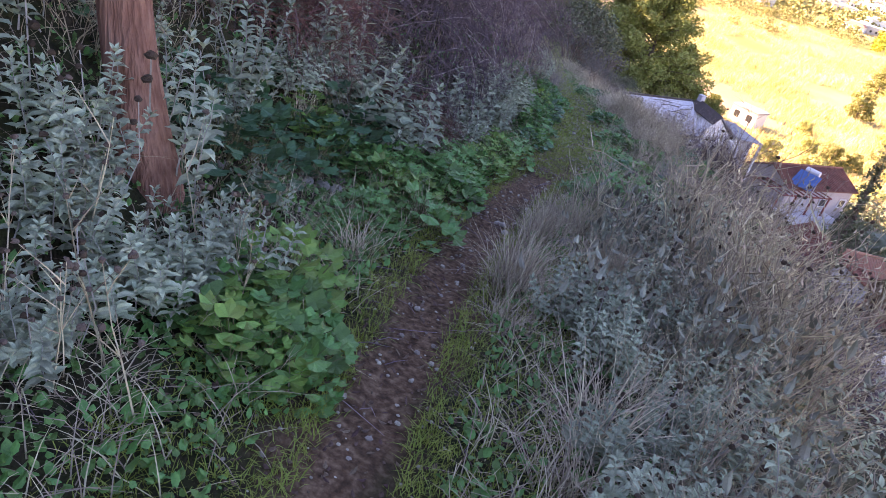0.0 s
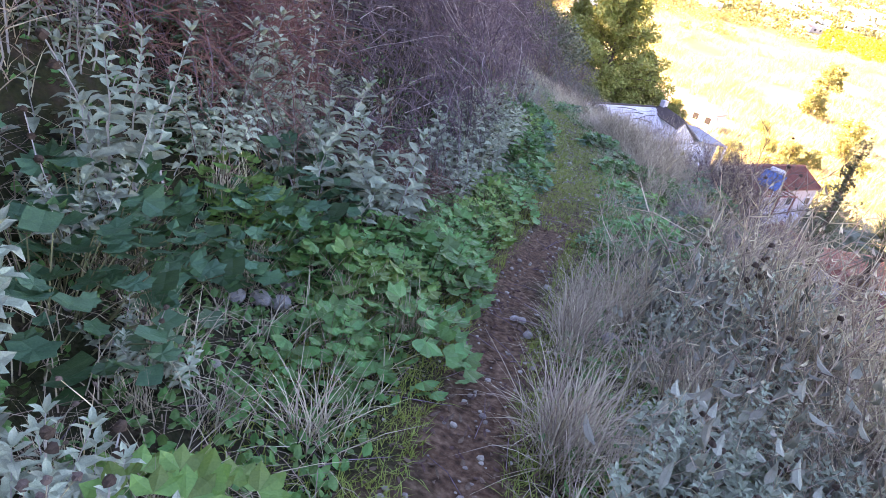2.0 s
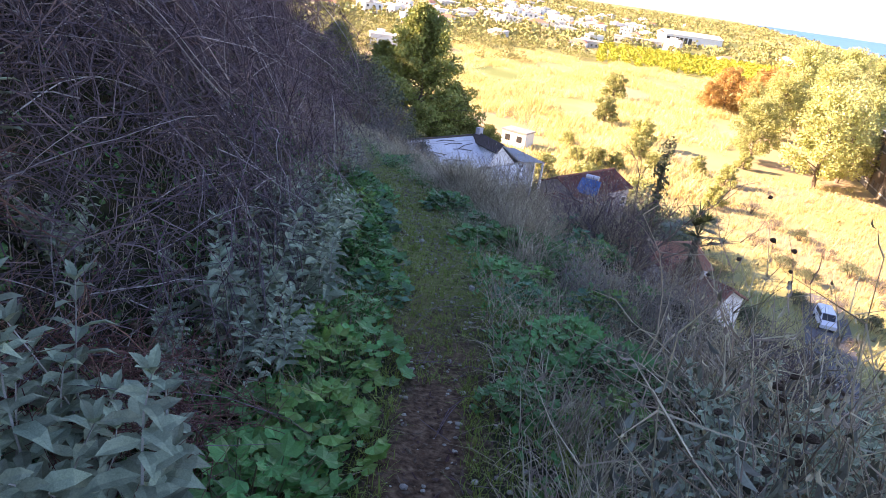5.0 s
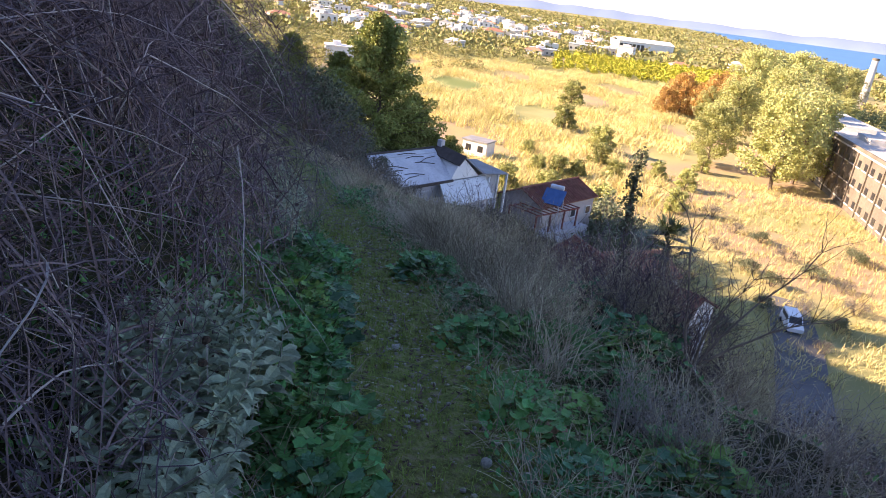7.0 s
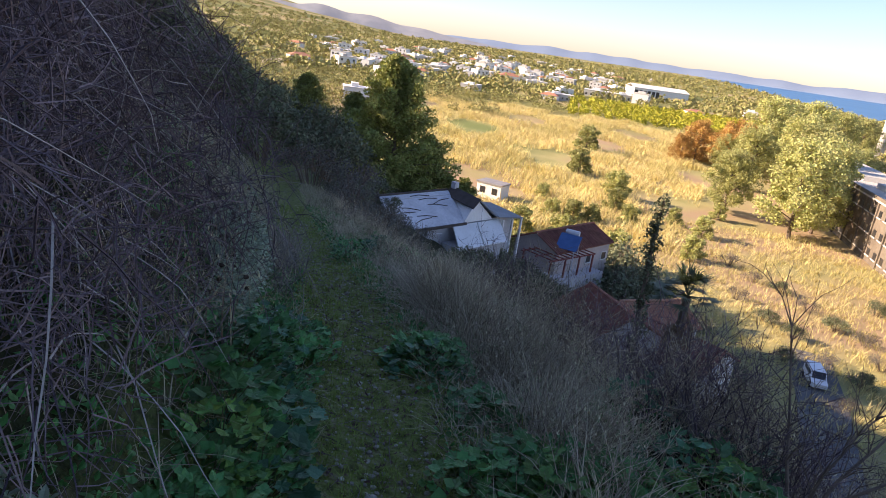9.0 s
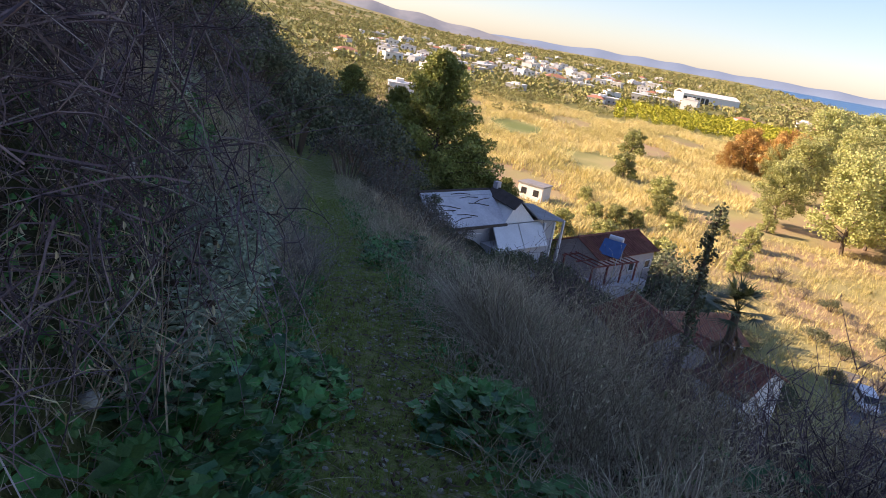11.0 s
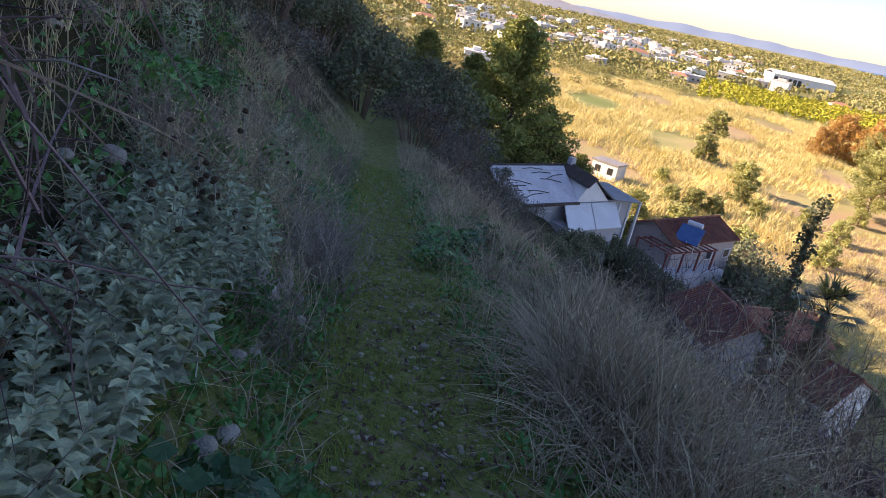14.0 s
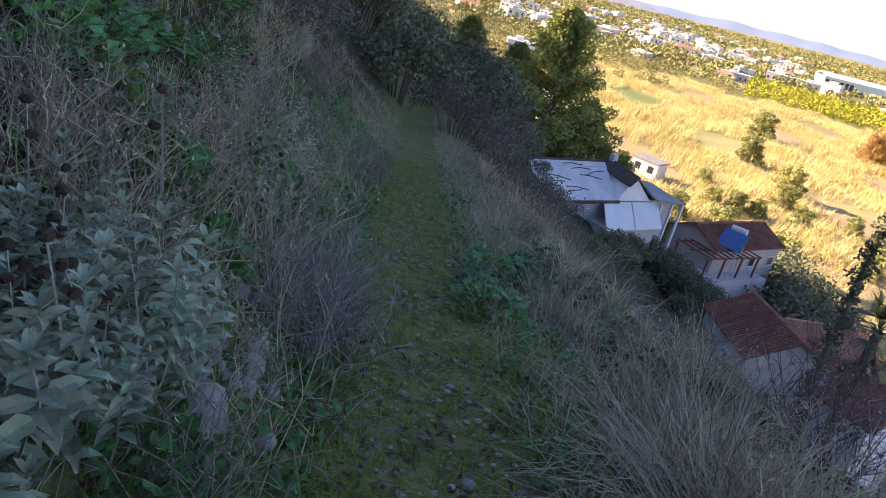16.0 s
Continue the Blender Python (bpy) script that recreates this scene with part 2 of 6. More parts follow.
def build_ground():
    gx, gy = spread(-5.5, 4.5, 0.09, -4900, 4900, 1.085), spread(-1.5, 24, 0.1, -900, 4950, 1.07)
    X, Y = np.meshgrid(gx, gy)
    Z = land(X, Y)
    near = np.exp(-((X + 0.5) / 9) ** 2 - ((Y - 10) / 16) ** 2)
    Z += near * 0.012 * (np.sin(X * 31 + 3 * np.sin(Y * 11)) * np.sin(Y * 27 + 2 * np.sin(X * 13)))
    nx, ny = len(gx), len(gy)
    v = np.stack([X, Y, Z], -1).reshape(-1, 3)
    i = np.arange(nx * ny).reshape(ny, nx)
    f = np.stack([i[:-1, :-1], i[:-1, 1:], i[1:, 1:], i[1:, :-1]], -1).reshape(-1, 4)
    me = bpy.data.meshes.new("ground")
    me.from_pydata(v.tolist(), [], f.tolist())
    me.polygons.foreach_set("use_smooth", [True] * len(me.polygons))
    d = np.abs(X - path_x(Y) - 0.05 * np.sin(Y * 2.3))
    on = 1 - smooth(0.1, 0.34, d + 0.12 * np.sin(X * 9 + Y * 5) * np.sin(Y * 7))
    moss = smooth(6.5, 9.0, Y) * (1 - smooth(0.5, 1.3, d))
    flat = smooth(40, 90, np.hypot(X, Y)) * (1 - smooth(2.0, 9.0, Z - PLAIN))
    far = smooth(250, 420, np.hypot(X, Y))
    for name, arr in (("path", on), ("moss", moss * 0.85), ("plain", flat), ("far", far)):
        a = me.attributes.new(name, "FLOAT", "POINT")
        a.data.foreach_set("value", arr.reshape(-1).astype(np.float32))
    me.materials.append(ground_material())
    tagged(new("ground", me), "hillside of turf and litter darkened for plant shade, and trodden reddish soil, above a plain", "ground", kind="structure")


build_ground()


# ---- building helpers ----
class Heap:
    """Vertices and faces gathered for one mesh."""

    def __init__(self):
        self.v, self.f = [], []

    def leaf(self, base, way, side, length, width, fold=0.25, droop=0.25):
        """A pointed leaf, folded along its rib and drooping at its tip."""
        w, s = Vector(way).normalized(), Vector(side)
        s = (s - w * s.dot(w)).normalized()
        n = w.cross(s)
        b = Vector(base)
        i = len(self.v)
        m1, m2 = b + w * length * 0.35, b + w * length * 0.7 - n * droop * length * 0.25
        tip = b + w * length * 0.98 - n * droop * length
        self.v += [b, m1 + s * width * 0.5 + n * fold * width, m1, m1 - s * width * 0.5 + n * fold * width,
                   m2 + s * width * 0.42 + n * fold * width, m2, m2 - s * width * 0.42 + n * fold * width, tip]
        self.f += [(i, i + 2, i + 1), (i, i + 3, i + 2), (i + 1, i + 2, i + 5, i + 4), (i + 2, i + 3, i + 6, i + 5), (i + 4, i + 5, i + 7), (i + 5, i + 6, i + 7)]

    def lobed(self, base, way, side, size, lobes=5, droop=0.2):
        """A broad lobed leaf, like a mallow's or a vine's."""
        w, s = Vector(way).normalized(), Vector(side)
        s = (s - w * s.dot(w)).normalized()
        n = w.cross(s)
        b = Vector(base)
        i = len(self.v)
        c = b + w * size * 0.42 + n * size * 0.06
        self.v += [b, c]
        k = lobes * 2 + 1
        for j in range(k):
            a = -2.35 + 4.7 * j / (k - 1)
            r = size * (0.58 if j % 2 else 0.44)
            if j in (0, k - 1):
                r = size * 0.36
            q = c + w * math.cos(a) * r + s * math.sin(a) * r - n * droop * r * (0.4 + 0.5 * (j % 2))
            self.v.append(q)
        for j in range(k - 1):
            self.f.append((i + 1, i + 3 + j, i + 2 + j))
        self.f += [(i + 1, i + 2, i), (i + 1, i, i + 1 + k)]

    def blade(self, base, way, length, width, bend, segs=3):
        """A grass blade that bends over."""
        b, w = Vector(base), Vector(way).normalized()
        s = w.cross(Vector((0, 0, 1)))
        if s.length < 0.05:
            s = Vector((1, 0, 0))
        s.normalize()
        out = Vector((w.x, w.y, 0))
        out = out.normalized() if out.length > 0.01 else Vector((1, 0, 0))
        i = len(self.v)
        for j in range(segs):
            t = j / segs
            p = b + w * length * t + (out * 0.7 - Vector((0, 0, 0.75))) * bend * length * t * t
            self.v += [p + s * width * (1 - t * 0.75) * 0.5, p - s * width * (1 - t * 0.75) * 0.5]
        self.v.append(b + w * length + (out * 0.7 - Vector((0, 0, 0.75))) * bend * length)
        for j in range(segs - 1):
            k = i + 2 * j
            self.f.append((k, k + 1, k + 3, k + 2))
        k = i + 2 * (segs - 1)
        self.f.append((k, k + 1, k + 2))

    def tube(self, pts, radii, sides=3, cap=False):
        """A tapering stem through pts."""
        i = len(self.v)
        up = Vector((0.31, 0.17, 0.93))
        for j, q in enumerate(pts):
            a = pts[max(j - 1, 0)]
            c = pts[min(j + 1, len(pts) - 1)]
            w = (Vector(c) - Vector(a)).normalized()
            s = w.cross(up)
            s = s.normalized() if s.length > 1e-3 else Vector((1, 0, 0))
            t = w.cross(s)
            r = radii[j] if isinstance(radii, (list, tuple)) else radii
            for k in range(sides):
                an = 2 * math.pi * k / sides
                self.v.append(Vector(q) + s * math.cos(an) * r + t * math.sin(an) * r)
        for j in range(len(pts) - 1):
            for k in range(sides):
                a, b = i + j * sides + k, i + j * sides + (k + 1) % sides
                self.f.append((a, b, b + sides, a + sides))
        if cap:
            self.f.append(tuple(range(i + (len(pts) - 1) * sides, i + len(pts) * sides)))
            self.f.append(tuple(reversed(range(i, i + sides))))

    def lump(self, c, rx, ry, rz, rng, rings=4, seg=7, rough=0.2):
        """An uneven rounded stone or head."""
        i = len(self.v)
        c = Vector(c)
        self.v.append(c - Vector((0, 0, rz)))
        for a in range(1, rings):
            th = math.pi * a / rings
            for b in range(seg):
                ph = 2 * math.pi * (b + 0.5 * (a % 2)) / seg
                k = 1 + rng.uniform(-rough, rough)
                self.v.append(c + Vector((rx * k * math.sin(th) * math.cos(ph), ry * k * math.sin(th) * math.sin(ph), -rz * k * math.cos(th))))
        self.v.append(c + Vector((0, 0, rz)))
        last = len(self.v) - 1
        for b in range(seg):
            self.f.append((i, i + 1 + (b + 1) % seg, i + 1 + b))
            self.f.append((last, last - seg + b, last - seg + (b + 1) % seg))
        for a in range(rings - 2):
            for b in range(seg):
                p, q = i + 1 + a * seg + b, i + 1 + a * seg + (b + 1) % seg
                self.f.append((p, q, q + seg, p + seg))

    def box(self, lo, hi, m=None):
        i = len(self.v)
        for z in (lo[2], hi[2]):
            for x, y in ((lo[0], lo[1]), (hi[0], lo[1]), (hi[0], hi[1]), (lo[0], hi[1])):
                q = Vector((x, y, z))
                self.v.append(m @ q if m else q)
        self.f += [(i, i + 3, i + 2, i + 1), (i + 4, i + 5, i + 6, i + 7)]
        for k in range(4):
            self.f.append((i + k, i + (k + 1) % 4, i + 4 + (k + 1) % 4, i + 4 + k))

    def slab(self, a, b, c, d, thick):
        """A plate with corners a, b, c, d on its top and a thickness."""
        i = len(self.v)
        a, b, c, d = (Vector(q) for q in (a, b, c, d))
        n = (b - a).cross(d - a).normalized() * thick
        self.v += [a, b, c, d, a - n, b - n, c - n, d - n]
        self.f += [(i, i + 1, i + 2, i + 3), (i + 7, i + 6, i + 5, i + 4)]
        for k in range(4):
            self.f.append((i + k, i + 4 + k, i + 4 + (k + 1) % 4, i + (k + 1) % 4))

    def mesh(self, name, mat, soft=False):
        me = bpy.data.meshes.new(name)
        me.from_pydata([tuple(q) for q in self.v], [], self.f)
        me.materials.append(mat)
        if soft:
            me.polygons.foreach_set("use_smooth", [True] * len(me.polygons))
        return me


# parts made of more pieces than anyone could pick apart
MASSES = {"stem_cluster", "leafage", "seed_head_cluster", "stalk_cluster", "tussock", "cane_tangle", "bleached_cane_tangle", "twig_tangle", "withered_leafage", "needle_mass", "limb_cluster", "branch_cluster", "foliage", "crown", "frond_crown", "dead_frond_skirt", "ivy"}


def part(name, heap, mat, parent, label="", soft=False):
    ob = new(name, heap.mesh(name, mat, soft))
    ob.parent = parent
    if name in MASSES:
        ob["kind"] = "stuff"
    return tagged(ob, label) if label else ob


def thing(name, label, category, group=""):
    ob = new(name)
    ob.empty_display_size = 0.05
    return tagged(ob, label, category, group)


def around(rng, tilt):
    a = rng.uniform(0, 2 * math.pi)
    return Vector((math.cos(a) * math.sin(tilt), math.sin(a) * math.sin(tilt), math.cos(tilt)))


# ---- plants ----
def sage(seed, stems, height, leaf, dry=0.0, heads=0, spread_=0.5, base_r=0.12):
    """Silvery felted shrub: upright stems with pairs of leaves, some with dry round whorls."""
    rng = random.Random(seed)
    ob = thing("sage_plant", "silver-grey felted sage plant on the bank", "shrub", "silver sage plants")
    st, lf, hd = Heap(), Heap(), Heap()
    for _ in range(stems):
        w = around(rng, rng.uniform(0.05, spread_))
        h = height * rng.uniform(0.55, 1.1)
        p = Vector((rng.gauss(0, base_r), rng.gauss(0, base_r), -0.03))
        pts = [p]
        n = 6
        for j in range(n):
            w = (w + Vector((rng.gauss(0, 0.14), rng.gauss(0, 0.14), 0.12))).normalized()
            pts.append(pts[-1] + w * h / n)
        st.tube(pts, [0.005 - 0.0006 * j for j in range(n + 1)])
        nodes = int(h / (leaf * 0.42))
        turn = rng.uniform(0, 3)
        for k in range(nodes):
            t = 0.22 + 0.78 * (k + 0.5) / nodes
            if rng.random() < dry * (1.1 - t):
                continue
            x = t * n
            a = int(min(x, n - 1))
            q = pts[a].lerp(pts[a + 1], x - a)
            sw = (pts[a + 1] - pts[a]).normalized()
            turn += 1.57
            size = leaf * rng.uniform(0.7, 1.15) * (1.1 - 0.5 * max(0, t - 0.6) / 0.4)
            for sgn in (0, math.pi):
                an = turn + sgn + rng.uniform(-0.3, 0.3)
                o = Vector((math.cos(an), math.sin(an), 0))
                lift = 0.25 + 1.0 * max(0, t - 0.75)
                lf.leaf(q, o + sw * lift, sw.cross(o), size, size * 0.42, 0.16, rng.uniform(0.0, 0.45))
        for k in range(4):
            an = k * 1.57 + rng.random()
            o = Vector((math.cos(an), math.sin(an), 1.2))
            lf.leaf(pts[-1], o, Vector((-o.y, o.x, 0)), leaf * 0.6, leaf * 0.24, 0.15, 0.1)
    for _ in range(heads):
        w = around(rng, rng.uniform(0.0, 0.4))
        h = height * rng.uniform(0.9, 1.3)
        p = Vector((rng.gauss(0, base_r), rng.gauss(0, base_r), 0))
        q = p + w * h + Vector((rng.gauss(0, 0.05), rng.gauss(0, 0.05), 0))
        st.tube([p, p.lerp(q, 0.5) + Vector((rng.gauss(0, 0.03), rng.gauss(0, 0.03), 0)), q], [0.005, 0.004, 0.003])
        for t in (0.82, 1.0):
            hd.lump(p.lerp(q, t), 0.02, 0.02, 0.016, rng, 4, 6, 0.25)
    part("stem_cluster", st, M_SAGESTEM, ob)
    part("leafage", lf, M_SAGE, ob)
    if heads:
        part("seed_head_cluster", hd, M_SEED, ob, "dry dark round whorls")
    return ob


def leafy(seed, n, radius, height, size, mat, label="bright green broad-leaved clump beside the path", lobed=True, flat=0.7):
    """A mound of broad leaves on stalks."""
    rng = random.Random(seed)
    ob = thing("leafy_clump", label, "plant", "green leafy clumps")
    st, lf = Heap(), Heap()
    for k in range(n):
        r = radius * math.sqrt(rng.random())
        a = rng.uniform(0, 6.283)
        dome = 1 - (r / radius) ** 2 * 0.75
        top = Vector((r * math.cos(a), r * math.sin(a), height * dome * rng.uniform(0.3, 1.05)))
        base = Vector((top.x * 0.55, top.y * 0.55, -0.03))
        if k % 2 == 0:
            st.tube([base, base.lerp(top, 0.6) + Vector((0, 0, 0.02)), top], [0.003, 0.0025, 0.0018])
        out = Vector((math.cos(a), math.sin(a), 0))
        way = (out * (0.35 + r / radius) + Vector((rng.gauss(0, 0.5), rng.gauss(0, 0.5), rng.uniform(-0.45, 0.45)))).normalized()
        side = way.cross(Vector((rng.gauss(0, 0.25), rng.gauss(0, 0.25), 1)))
        s = size * rng.uniform(0.55, 1.2)
        if lobed:
            lf.lobed(top, way, side, s, 3 if rng.random() < 0.4 else 5, rng.uniform(0.05, 0.35))
        else:
            for da in (-0.9, 0, 0.9):
                w2 = Matrix.Rotation(da, 3, way.cross(side)) @ way
                lf.leaf(top, w2, way.cross(side).cross(w2), s * 0.75, s * 0.5, 0.1, 0.2)
    part("stalk_cluster", st, M_STEM, ob)
    part("leafage", lf, mat, ob)
    return ob


def tuft(seed, n, length, width, mat, lean=0.6, bend=0.5, base=0.06, name="grass_tuft", label="dry straw-coloured grass tuft", group="dry grass tufts", segs=3):
    rng = random.Random(seed)
    ob = thing(name, label, "grass", group)
    hp = Heap()
    for _ in range(n):
        p = Vector((rng.gauss(0, base), rng.gauss(0, base), -0.03))
        hp.blade(p, around(rng, abs(rng.gauss(0, lean * 0.6))), length * rng.uniform(0.4, 1.1), width * rng.uniform(0.6, 1.3), bend * rng.uniform(0.2, 1.3), segs)
    part("tussock", hp, mat, ob)
    return ob


def arch(hp, p, w, length, sag, rng, r0, n=6, wob=0.16, sides=3):
    """An arching cane."""
    pts, w = [Vector(p)], Vector(w).normalized()
    for j in range(n):
        w = (w + Vector((rng.gauss(0, wob), rng.gauss(0, wob), rng.gauss(0, wob) - sag * 2 / n))).normalized()
        pts.append(pts[-1] + w * length / n)
    hp.tube(pts, [r0 * (1 - 0.75 * j / n) for j in range(n + 1)], sides)
    return pts


def thicket(seed, rx, ry, rz, canes, label, twig=0.0023, cane=0.0036, mats=None, pale=0.12, name="bramble_thicket"):
    """A dome of tangled dead canes with fine twigs."""
    rng = random.Random(seed)
    ob = thing(name, label, "thicket", "dead bramble thickets")
    main, light, fine = Heap(), Heap(), Heap()
    for k in range(canes):
        th, z = rng.uniform(0, 6.283), rng.random()
        shell = rng.uniform(0.62, 1.02)
        rr = math.sqrt(max(0.0, 1 - z * z)) * shell
        p = Vector((rx * rr * math.cos(th), ry * rr * math.sin(th), rz * z * shell))
        out = Vector((p.x / rx ** 2, p.y / ry ** 2, p.z / rz ** 2)).normalized()
        t1 = out.cross(Vector((rng.gauss(0, 1), rng.gauss(0, 1), rng.gauss(0, 1)))).normalized()
        w = t1 + out * rng.uniform(-0.25, 0.5)
        kind = rng.random()
        if kind < pale * 0.5:
            arch(light, p, w, rng.uniform(0.4, 1.0), 0.3, rng, cane * 0.95, 6, 0.12)
        elif kind < 0.4:
            pts = arch(main, p, w, rng.uniform(0.3, 0.9), 0.35, rng, cane, 6, 0.2)
            for q in pts[2:5]:
                arch(fine, q, out + around(rng, 1.2), rng.uniform(0.08, 0.25), 0.1, rng, twig, 3, 0.25)
        else:
            arch(fine, p, w, rng.uniform(0.12, 0.5), 0.2, rng, twig * 1.15, 4, 0.32)
    mats = mats or (M_CANE, M_CANEPALE, M_CANE)
    part("cane_tangle", main, mats[0], ob)
    part("bleached_cane_tangle", light, mats[1], ob, "pale bleached canes")
    part("twig_tangle", fine, mats[2], ob)
    return ob


def umbel(seed, height, heads, mat, label="dry stalk with dark round seed heads"):
    """A dry branching stalk with round heads."""
    rng = random.Random(seed)
    ob = thing("seed_stalk", label, "dry plant", "dry seed stalks")
    st, hd = Heap(), Heap()
    pts = arch(st, (0, 0, -0.03), around(rng, 0.1), height, 0.0, rng, 0.004, 6, 0.05)
    for k in range(heads):
        q = pts[-1] if k == 0 else pts[rng.randrange(3, 6)]
        tip = q if k == 0 else arch(st, q, around(rng, rng.uniform(0.2, 0.7)), height * rng.uniform(0.15, 0.4), -0.1, rng, 0.0025, 3, 0.08)[-1]
        r = rng.uniform(0.008, 0.013)
        hd.lump(tip, r, r, r * 0.8, rng, 4, 7, 0.3)
    part("stem_cluster", st, M_GREYSTRAW, ob)
    part("seed_head_cluster", hd, mat, ob)
    return ob


def dry_bush(seed, stems, height, spread_, mat, leaf=0.0, label="grey dried weed stalks, densely tangled", r=0.0018, leafmat=None):
    """A tangle of thin dry stems that branch, some with small withered leaves."""
    rng = random.Random(seed)
    ob = thing("dry_weeds", label, "dry plant", "dried weeds")
    st, lf = Heap(), Heap()
    for _ in range(stems):
        p = Vector((rng.gauss(0, spread_ * 0.35), rng.gauss(0, spread_ * 0.35), -0.03))
        w = around(rng, rng.uniform(0, 0.6))
        pts = arch(st, p, w, height * rng.uniform(0.5, 1.15), 0.12, rng, r * 1.3, 5, 0.16)
        for q in pts[1:]:
            for _k in range(2):
                if rng.random() < 0.7:
                    e = arch(st, q, around(rng, rng.uniform(0.3, 1.2)), height * rng.uniform(0.1, 0.35), 0.05, rng, r * 0.8, 2, 0.25)
                    if leaf and rng.random() < 0.75:
                        d = around(rng, rng.uniform(0.5, 1.7))
                        lf.leaf(e[-1], d, d.cross(Vector((0.2, 0.1, 1))), leaf * rng.uniform(0.6, 1.2), leaf * 0.35, 0.2, 0.4)
    part("stem_cluster", st, mat, ob)
    if leaf:
        part("withered_leafage", lf, leafmat or M_GREYSTRAW, ob)
    return ob


KINDS = {}


def kinds(name, make, n):
    """Build n variants of a plant: each is itself placed first, then copied."""
    KINDS[name] = [make(i) for i in range(n)]
    for ob in KINDS[name]:
        ob["used"] = False


def put(name, x, y, size=1.0, rng=random, lift=0.0, variant=None, lean=0.0, z=None):
    """Place a plant of a kind with its foot on the ground."""
    pool = KINDS[name]
    ob = pool[rng.randrange(len(pool)) if variant is None else variant % len(pool)]
    p = spot(x, y, lift) if z is None else Vector((x, y, z))
    m = Matrix.Translation(p) @ Matrix.Rotation(rng.uniform(-lean, lean), 4, "X") @ Matrix.Rotation(rng.uniform(0, 6.283), 4, "Z") @ Matrix.Scale(size, 4)
    if not ob["used"]:
        ob["used"] = True
        ob.matrix_basis = m
        return ob
    new_ob = copy_thing(ob, m)
    new_ob.matrix_basis = m
    return new_ob
# ---- where the plants and stones stand: x, y, size ----
LEAF_START = [(-0.68, 1.85, 0.9), (-0.5, 1.95, 0.9), (-0.38, 1.77, 1.0), (-0.24, 1.86, 0.85), (-0.12, 1.95, 0.7), (-0.59, 2.29, 1.1), (-0.42, 1.99, 1.1), (-0.62, 2.05, 1.0), (-0.79, 3.41, 1), (-0.97, 4.16, 1), (-0.55, 3.77, 1), (-0.78, 4.15, 1), (-1.04, 3.96, 1), (-0.91, 5.2, 1), (-0.82, 5.7, 1), (-0.83, 6.57, 1), (-1.12, 8.33, 1), (-0.65, 4.7, 1), (-1.13, 4.56, 1), (-1.29, 4.14, 1)]
LEAF_DARK = [(-1.45, 2.83, 1.1), (-1.57, 3.06, 1.1), (-1.58, 4.22, 1.1), (-1.47, 3.2, 1.1), (-1.52, 3.78, 1.1), (-1.37, 2.68, 1.1), (-1.59, 4.63, 1.1), (-1.42, 3.89, 1.1)]
LEAF_MID = [(-0.29, 9.64, 0.85), (-0, 8.58, 0.85), (0.29, 8.88, 0.85), (0.73, 9.59, 0.85), (1.07, 10, 0.85), (0.36, 7.25, 0.85), (0.6, 6.96, 0.85), (0.55, 6.36, 0.7), (-0.02, 6.28, 0.6), (0.16, 6.84, 0.7), (-1.22, 8.21, 0.8), (-0.65, 5.92, 0.8), (-0.88, 5.64, 0.8), (-1.08, 6.62, 0.8), (-0.91, 6.25, 0.8), (-0.95, 7.17, 0.8), (-1.02, 5.66, 0.8)]
LEAF_LEFT = [(-0.95, 5.11, 0.95), (-0.79, 4.53, 0.95), (-0.9, 4.34, 0.95), (-0.91, 4.07, 0.95), (-1.09, 4.14, 0.95), (-1.2, 4.06, 0.95), (-0.81, 4.85, 0.95), (-0.6, 4.83, 0.6), (-0.58, 4.05, 0.6), (-1.55, 3.96, 0.95), (-1.63, 3.95, 0.95), (-1.5, 4.08, 0.95), (-0.95, 4.69, 0.95)]
LEAF_PATH = [(-1.36, 9.61, 0.75), (-1.23, 9.3, 0.75), (-1.3, 8.73, 0.75), (-1.17, 8.68, 0.75), (-1.14, 8.27, 0.75), (-0.85, 7.71, 0.75), (-1.5, 9.9, 0.75), (-1.25, 9.82, 0.75), (-0.57, 11.22, 0.85), (-0.25, 10.54, 0.85), (-0.08, 9.84, 0.85), (0.13, 9.92, 0.85), (0.34, 9.95, 0.85), (0.56, 9.99, 0.85), (0.88, 10.16, 0.85), (1.28, 10.5, 0.85), (-0, 8.83, 0.6), (0.13, 8.11, 0.7), (0.76, 8.58, 0.85), (0.73, 8.2, 0.85), (0.71, 9.14, 0.6)]
LEAF_LATE = [(-1.68, 10.36, 0.8), (-1.5, 10.26, 0.8), (-1.32, 9.79, 0.8), (-1.25, 9.32, 0.8), (-1.29, 8.86, 0.8), (-1.76, 10.24, 0.8), (-1.61, 11.15, 0.8), (0.85, 11.16, 0.8), (-1.49, 11.31, 0.8), (-1.36, 11.13, 0.8), (-1.51, 11.01, 0.8), (-1.55, 10.49, 0.8), (-1.47, 10.78, 0.8), (-1.82, 15.74, 0.8), (-1.76, 14.79, 0.8), (-0.75, 11.31, 0.8), (-0.64, 11.13, 0.8), (-1.71, 10.33, 0.8), (-1.61, 15.78, 0.8), (-1.5, 16.54, 0.8), (-2.07, 15.14, 0.7), (-2.76, 14.11, 0.8), (-0.27, 12.84, 0.8), (-0.38, 12.84, 0.8), (-0.27, 12.72, 0.8)]
